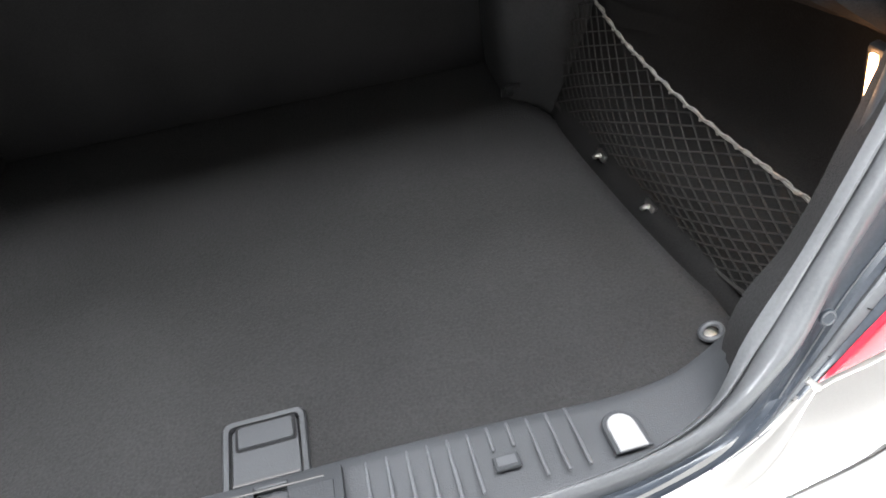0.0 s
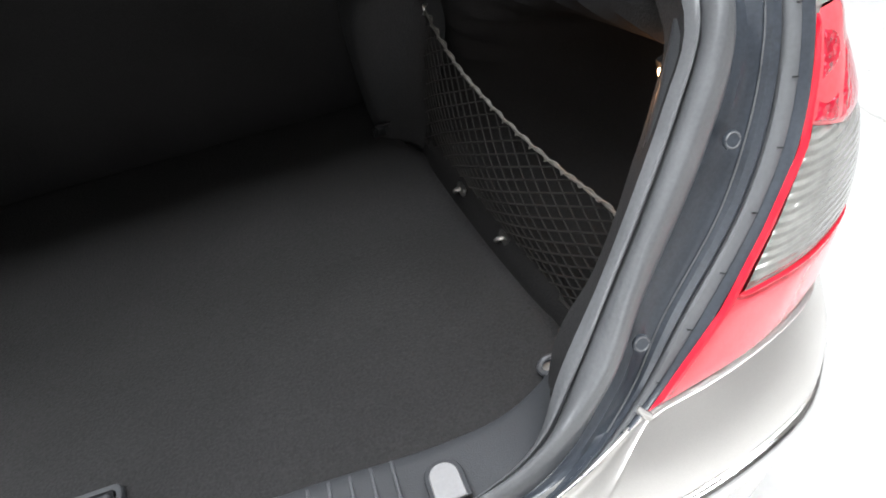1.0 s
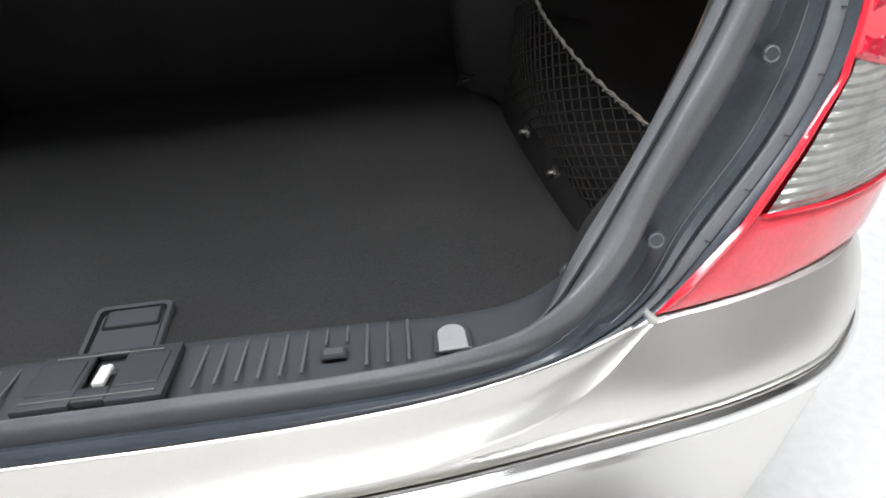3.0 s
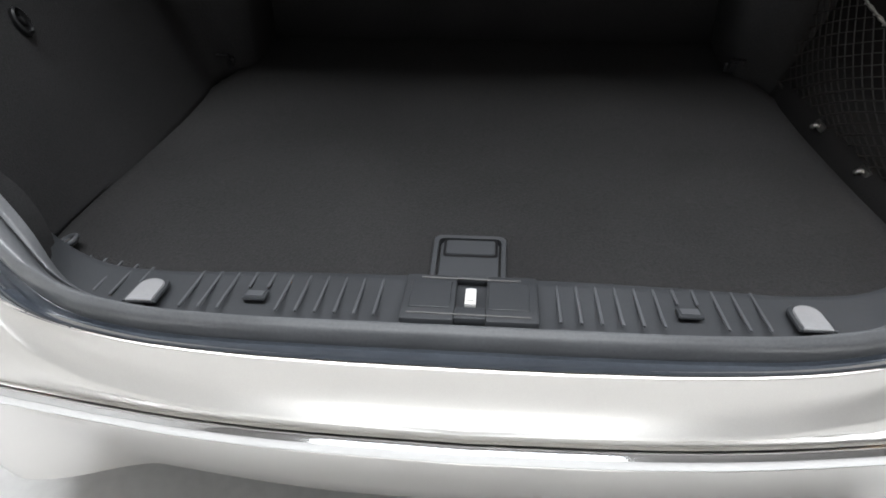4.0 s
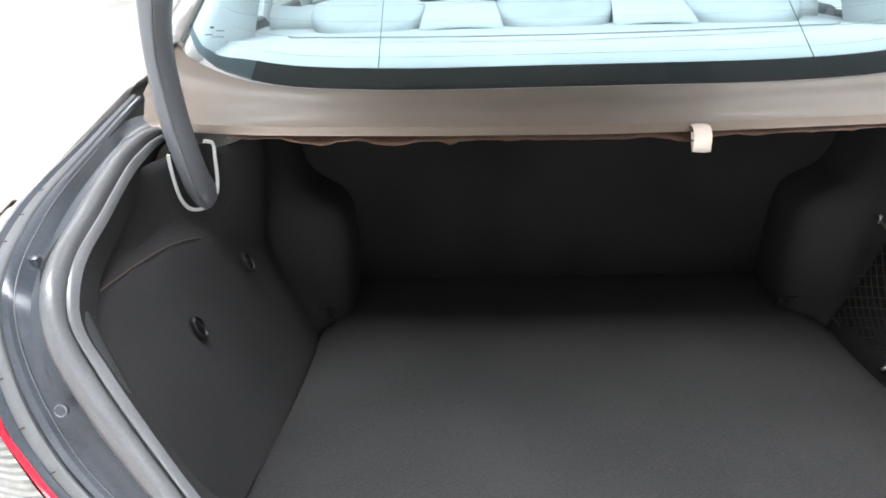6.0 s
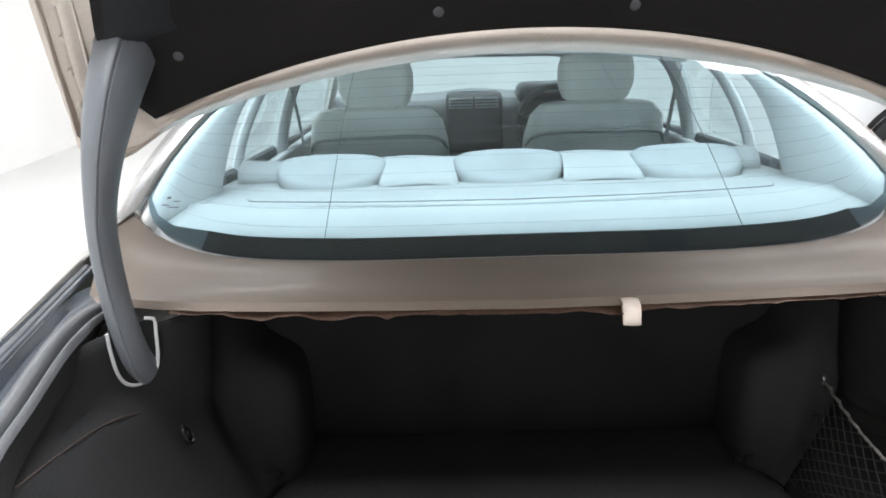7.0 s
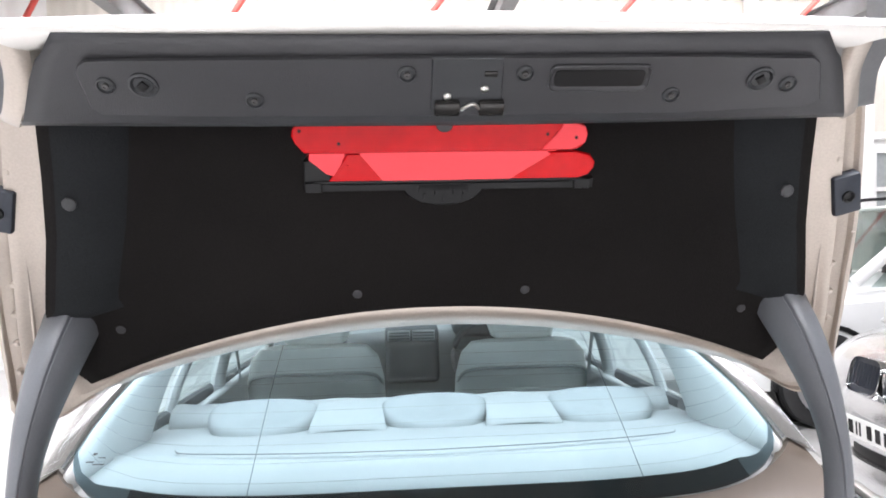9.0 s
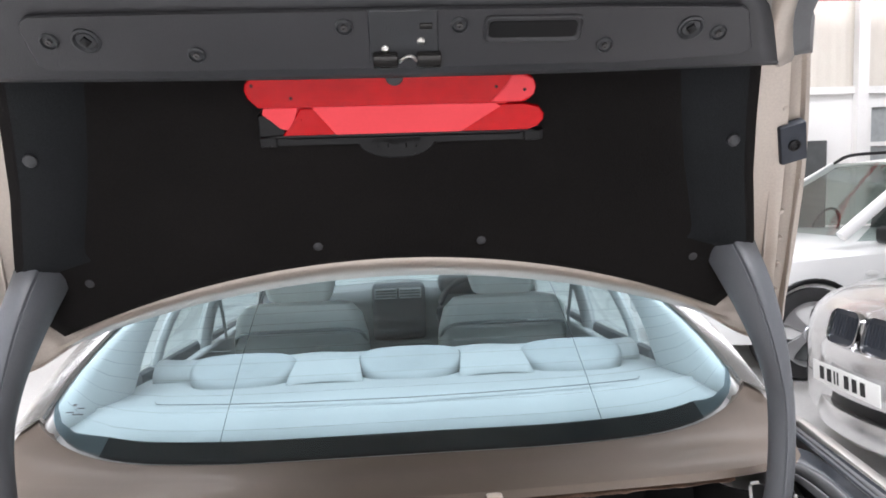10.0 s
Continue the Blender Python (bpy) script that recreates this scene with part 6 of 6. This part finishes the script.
            part("wheel_arch", bm, BLACK if spec["dark_mirror"] else paint, root)
            bm = mesh()
            lathe(bm, Matrix.Translation(P(uu, s * (spec["track"] + .035), spec["wheel"])) @ Matrix.Rotation(math.pi / 2, 4, "X"), [(.001, -.15), (r, -.15), (r, .04)] if s < 0 else [(r, -.04), (r, .15), (.001, .15)], 30, caps=False)
            part("wheel_well", bm, BLACK, root)
    return root, P


coupe_spec = dict(lift=.10, length=4.36, axles=(.78, 3.44), track=.785, wheel=.315, spokes=5, dark_mirror=False,
                  stations=[(.075, .40, .64, .56, .30), (.09, .50, .70, .61, .26), (.12, .57, .735, .65, .23), (.19, .66, .765, .69, .21), (.32, .75, .80, .735, .2), (.58, .83, .845, .79, .2), (.95, .865, .885, .84, .2), (1.35, .87, .915, .86, .2), (1.7, .872, .93, .88, .2), (2.6, .874, .92, .89, .2), (3.4, .872, .91, .89, .2), (4.0, .83, .92, .87, .22), (4.3, .74, .87, .80, .28), (4.36, .66, .62, .6, .32)],
                  cabin=(1.42, .92, 2.02, 1.40, 2.95, 3.75, .74, .56, .90))
coupe, CP = parked_car("parked_coupe", "silver coupe with twin black grilles and a white front plate", 2.30, 2.79, SILVER, coupe_spec)
for s in (-1, 1):
    bm = mesh()
    o = rrect(.235, .195, .055, 5)
    mm = Matrix.Translation(CP(.070, s * .136, .640)) @ Matrix((V(0, s, 0), V(.25, 0, .97), V(-.97, 0, .25))).transposed().to_4x4()
    ring = [V(x, y, 0) for x, y in o]
    grid(bm, [[mm @ p for p in ring], [mm @ (p * 1.0 + V(0, 0, .03)) for p in ring], [mm @ (p * .96 + V(0, 0, .033)) for p in ring], [mm @ (p * .93 + V(0, 0, .015)) for p in ring]], loop=True)
    g = part("grille_frame", bm, CHROME, coupe, "chrome grille surround")
    bm = mesh()
    fan(bm, [mm @ (p * .94 + V(0, 0, .014)) for p in ring])
    part("grille_mesh", bm, mat("blue_black_grille", (.015, .02, .03), .35, 0, .1) if s < 0 else bpy.data.materials["blue_black_grille"], g, smooth=False, solid=.004)
    for k in range(9):
        bm = mesh()
        x = -.092 + .023 * k
        tube(bm, [mm @ V(x, -.055, .018), mm @ V(x, .065, .018)], .003, 5)
        part("grille_bar", bm, bpy.data.materials["blue_black_grille"], g)
    bm = mesh()
    rows = []
    for j in range(7):
        f = j / 6
        rows.append([CP(.105 + .33 * (i / 8) ** 1.3 - .02 * math.sin(math.pi * f), s * (.33 + .38 * (i / 8) + .012 * math.sin(math.pi * f)), .575 + .12 * f + .05 * (i / 8)) for i in range(9)])
    grid(bm, rows)
    part("headlamp", bm, mat("clear_headlamp_cover", (.62, .63, .64), .1, .3, .2, 20, 80, 0, .9) if s < 0 else bpy.data.materials["clear_headlamp_cover"], coupe, "clear headlamp", solid=.01)
bm = mesh()
rows = []
for z, out in ((.575, -.06), (.565, -.01), (.55, .025), (.52, .042), (.46, .048), (.40, .048), (.36, .042), (.345, .02)):
    rows.append([CP(.03 + .34 * abs(k) ** 2.3 - out, k * .66, z) for k in [i / 12 - 1 for i in range(25)]])
grid(bm, rows)
bumperc = part("front_bumper", bm, SILVER, coupe, solid=.01)
bm = mesh()
rows = []
for z, out in ((.352, .02), (.340, .002), (.30, .002), (.286, .02)):
    rows.append([CP(.03 + .30 * abs(k) ** 2.3 - out, k * .58, z) for k in [i / 12 - 1 for i in range(25)]])
grid(bm, rows)
part("lower_grille", bm, BLACK, bumperc, solid=.01)
bm = mesh()
rows = []
for z, out in ((.298, -.02), (.292, .035), (.25, .055), (.20, .05), (.17, .02)):
    rows.append([CP(.03 + .34 * abs(k) ** 2.3 - out, k * .66, z) for k in [i / 12 - 1 for i in range(25)]])
grid(bm, rows)
part("chin", bm, SILVER, bumperc, solid=.01)
bm = mesh()
rbox(bm, (.008, .52, .111), Matrix.Translation(CP(-.035, 0, .43)) @ at(0, 0, 0, 0, -4, 0), .002)
plt = part("number_plate", bm, PLATE, coupe, "white number plate with plain dark bars")
for k, (y, w) in enumerate(((.178, .036), (.117, .036), (.073, .012), (.048, .012), (-.02, .036), (-.081, .036), (-.142, .036))):
    bm = mesh()
    rbox(bm, (.003, w, .070), Matrix.Translation(CP(-.040, y, .43)) @ at(0, 0, 0, 0, -4, 0), .001, 1)
    part("plate_bar", bm, BLACK, plt)

suv_spec = dict(lift=0, length=4.56, axles=(.86, 3.66), track=.825, wheel=.36, spokes=5, dark_mirror=True,
                stations=[(.0, .60, .80, .74, .34), (.04, .74, .86, .80, .30), (.14, .82, .93, .87, .28), (.5, .885, .99, .93, .28), (1.0, .905, 1.03, .97, .28), (1.35, .91, 1.06, .99, .28), (2.4, .915, 1.03, 1.0, .28), (3.6, .91, 1.03, 1.0, .28), (4.3, .87, 1.06, .98, .3), (4.5, .82, 1.0, .92, .32), (4.56, .76, .8, .76, .36)],
                cabin=(1.16, 1.07, 2.00, 1.66, 4.05, 4.42, .80, .62, 1.03))
suv, SP = parked_car("parked_suv", "white off-road car with black roof rails and silver wheels", 2.22, 5.25, WHITE, suv_spec)
for s in (-1, 1):
    bm = mesh()
    tube(bm, curve([SP(2.0, s * .62, 1.62), SP(2.15, s * .625, 1.70), SP(2.4, s * .63, 1.725), SP(3.6, s * .63, 1.72), SP(3.95, s * .62, 1.65)], 30), .016, 8)
    part("roof_rail", bm, BLACK, suv)
    bm = mesh()
    lathe(bm, Matrix.Translation(SP(1.32, s * .912, .80)) @ Matrix.Rotation(math.pi / 2, 4, "X") @ Matrix.Diagonal((1.7, .8, 1, 1)), [(.03, -.012), (.03, .006), (.02, .012), (.001, .012)], 18)
    part("side_indicator", bm, PLATE, suv)
    for u in (1.5, 2.62):
        bm = mesh()
        tube(bm, [SP(u, s * .917, .45), SP(u, s * .917, .98)], .003, 5)
        part("door_gap", bm, BLACK, suv)
    bm = mesh()
    rbox(bm, (.06, .34, .15), Matrix.Translation(SP(.09, s * .56, .76)) @ at(0, 0, 0, 0, 0, s * -18), .03, 3)
    part("headlamp", bm, LENS, suv)
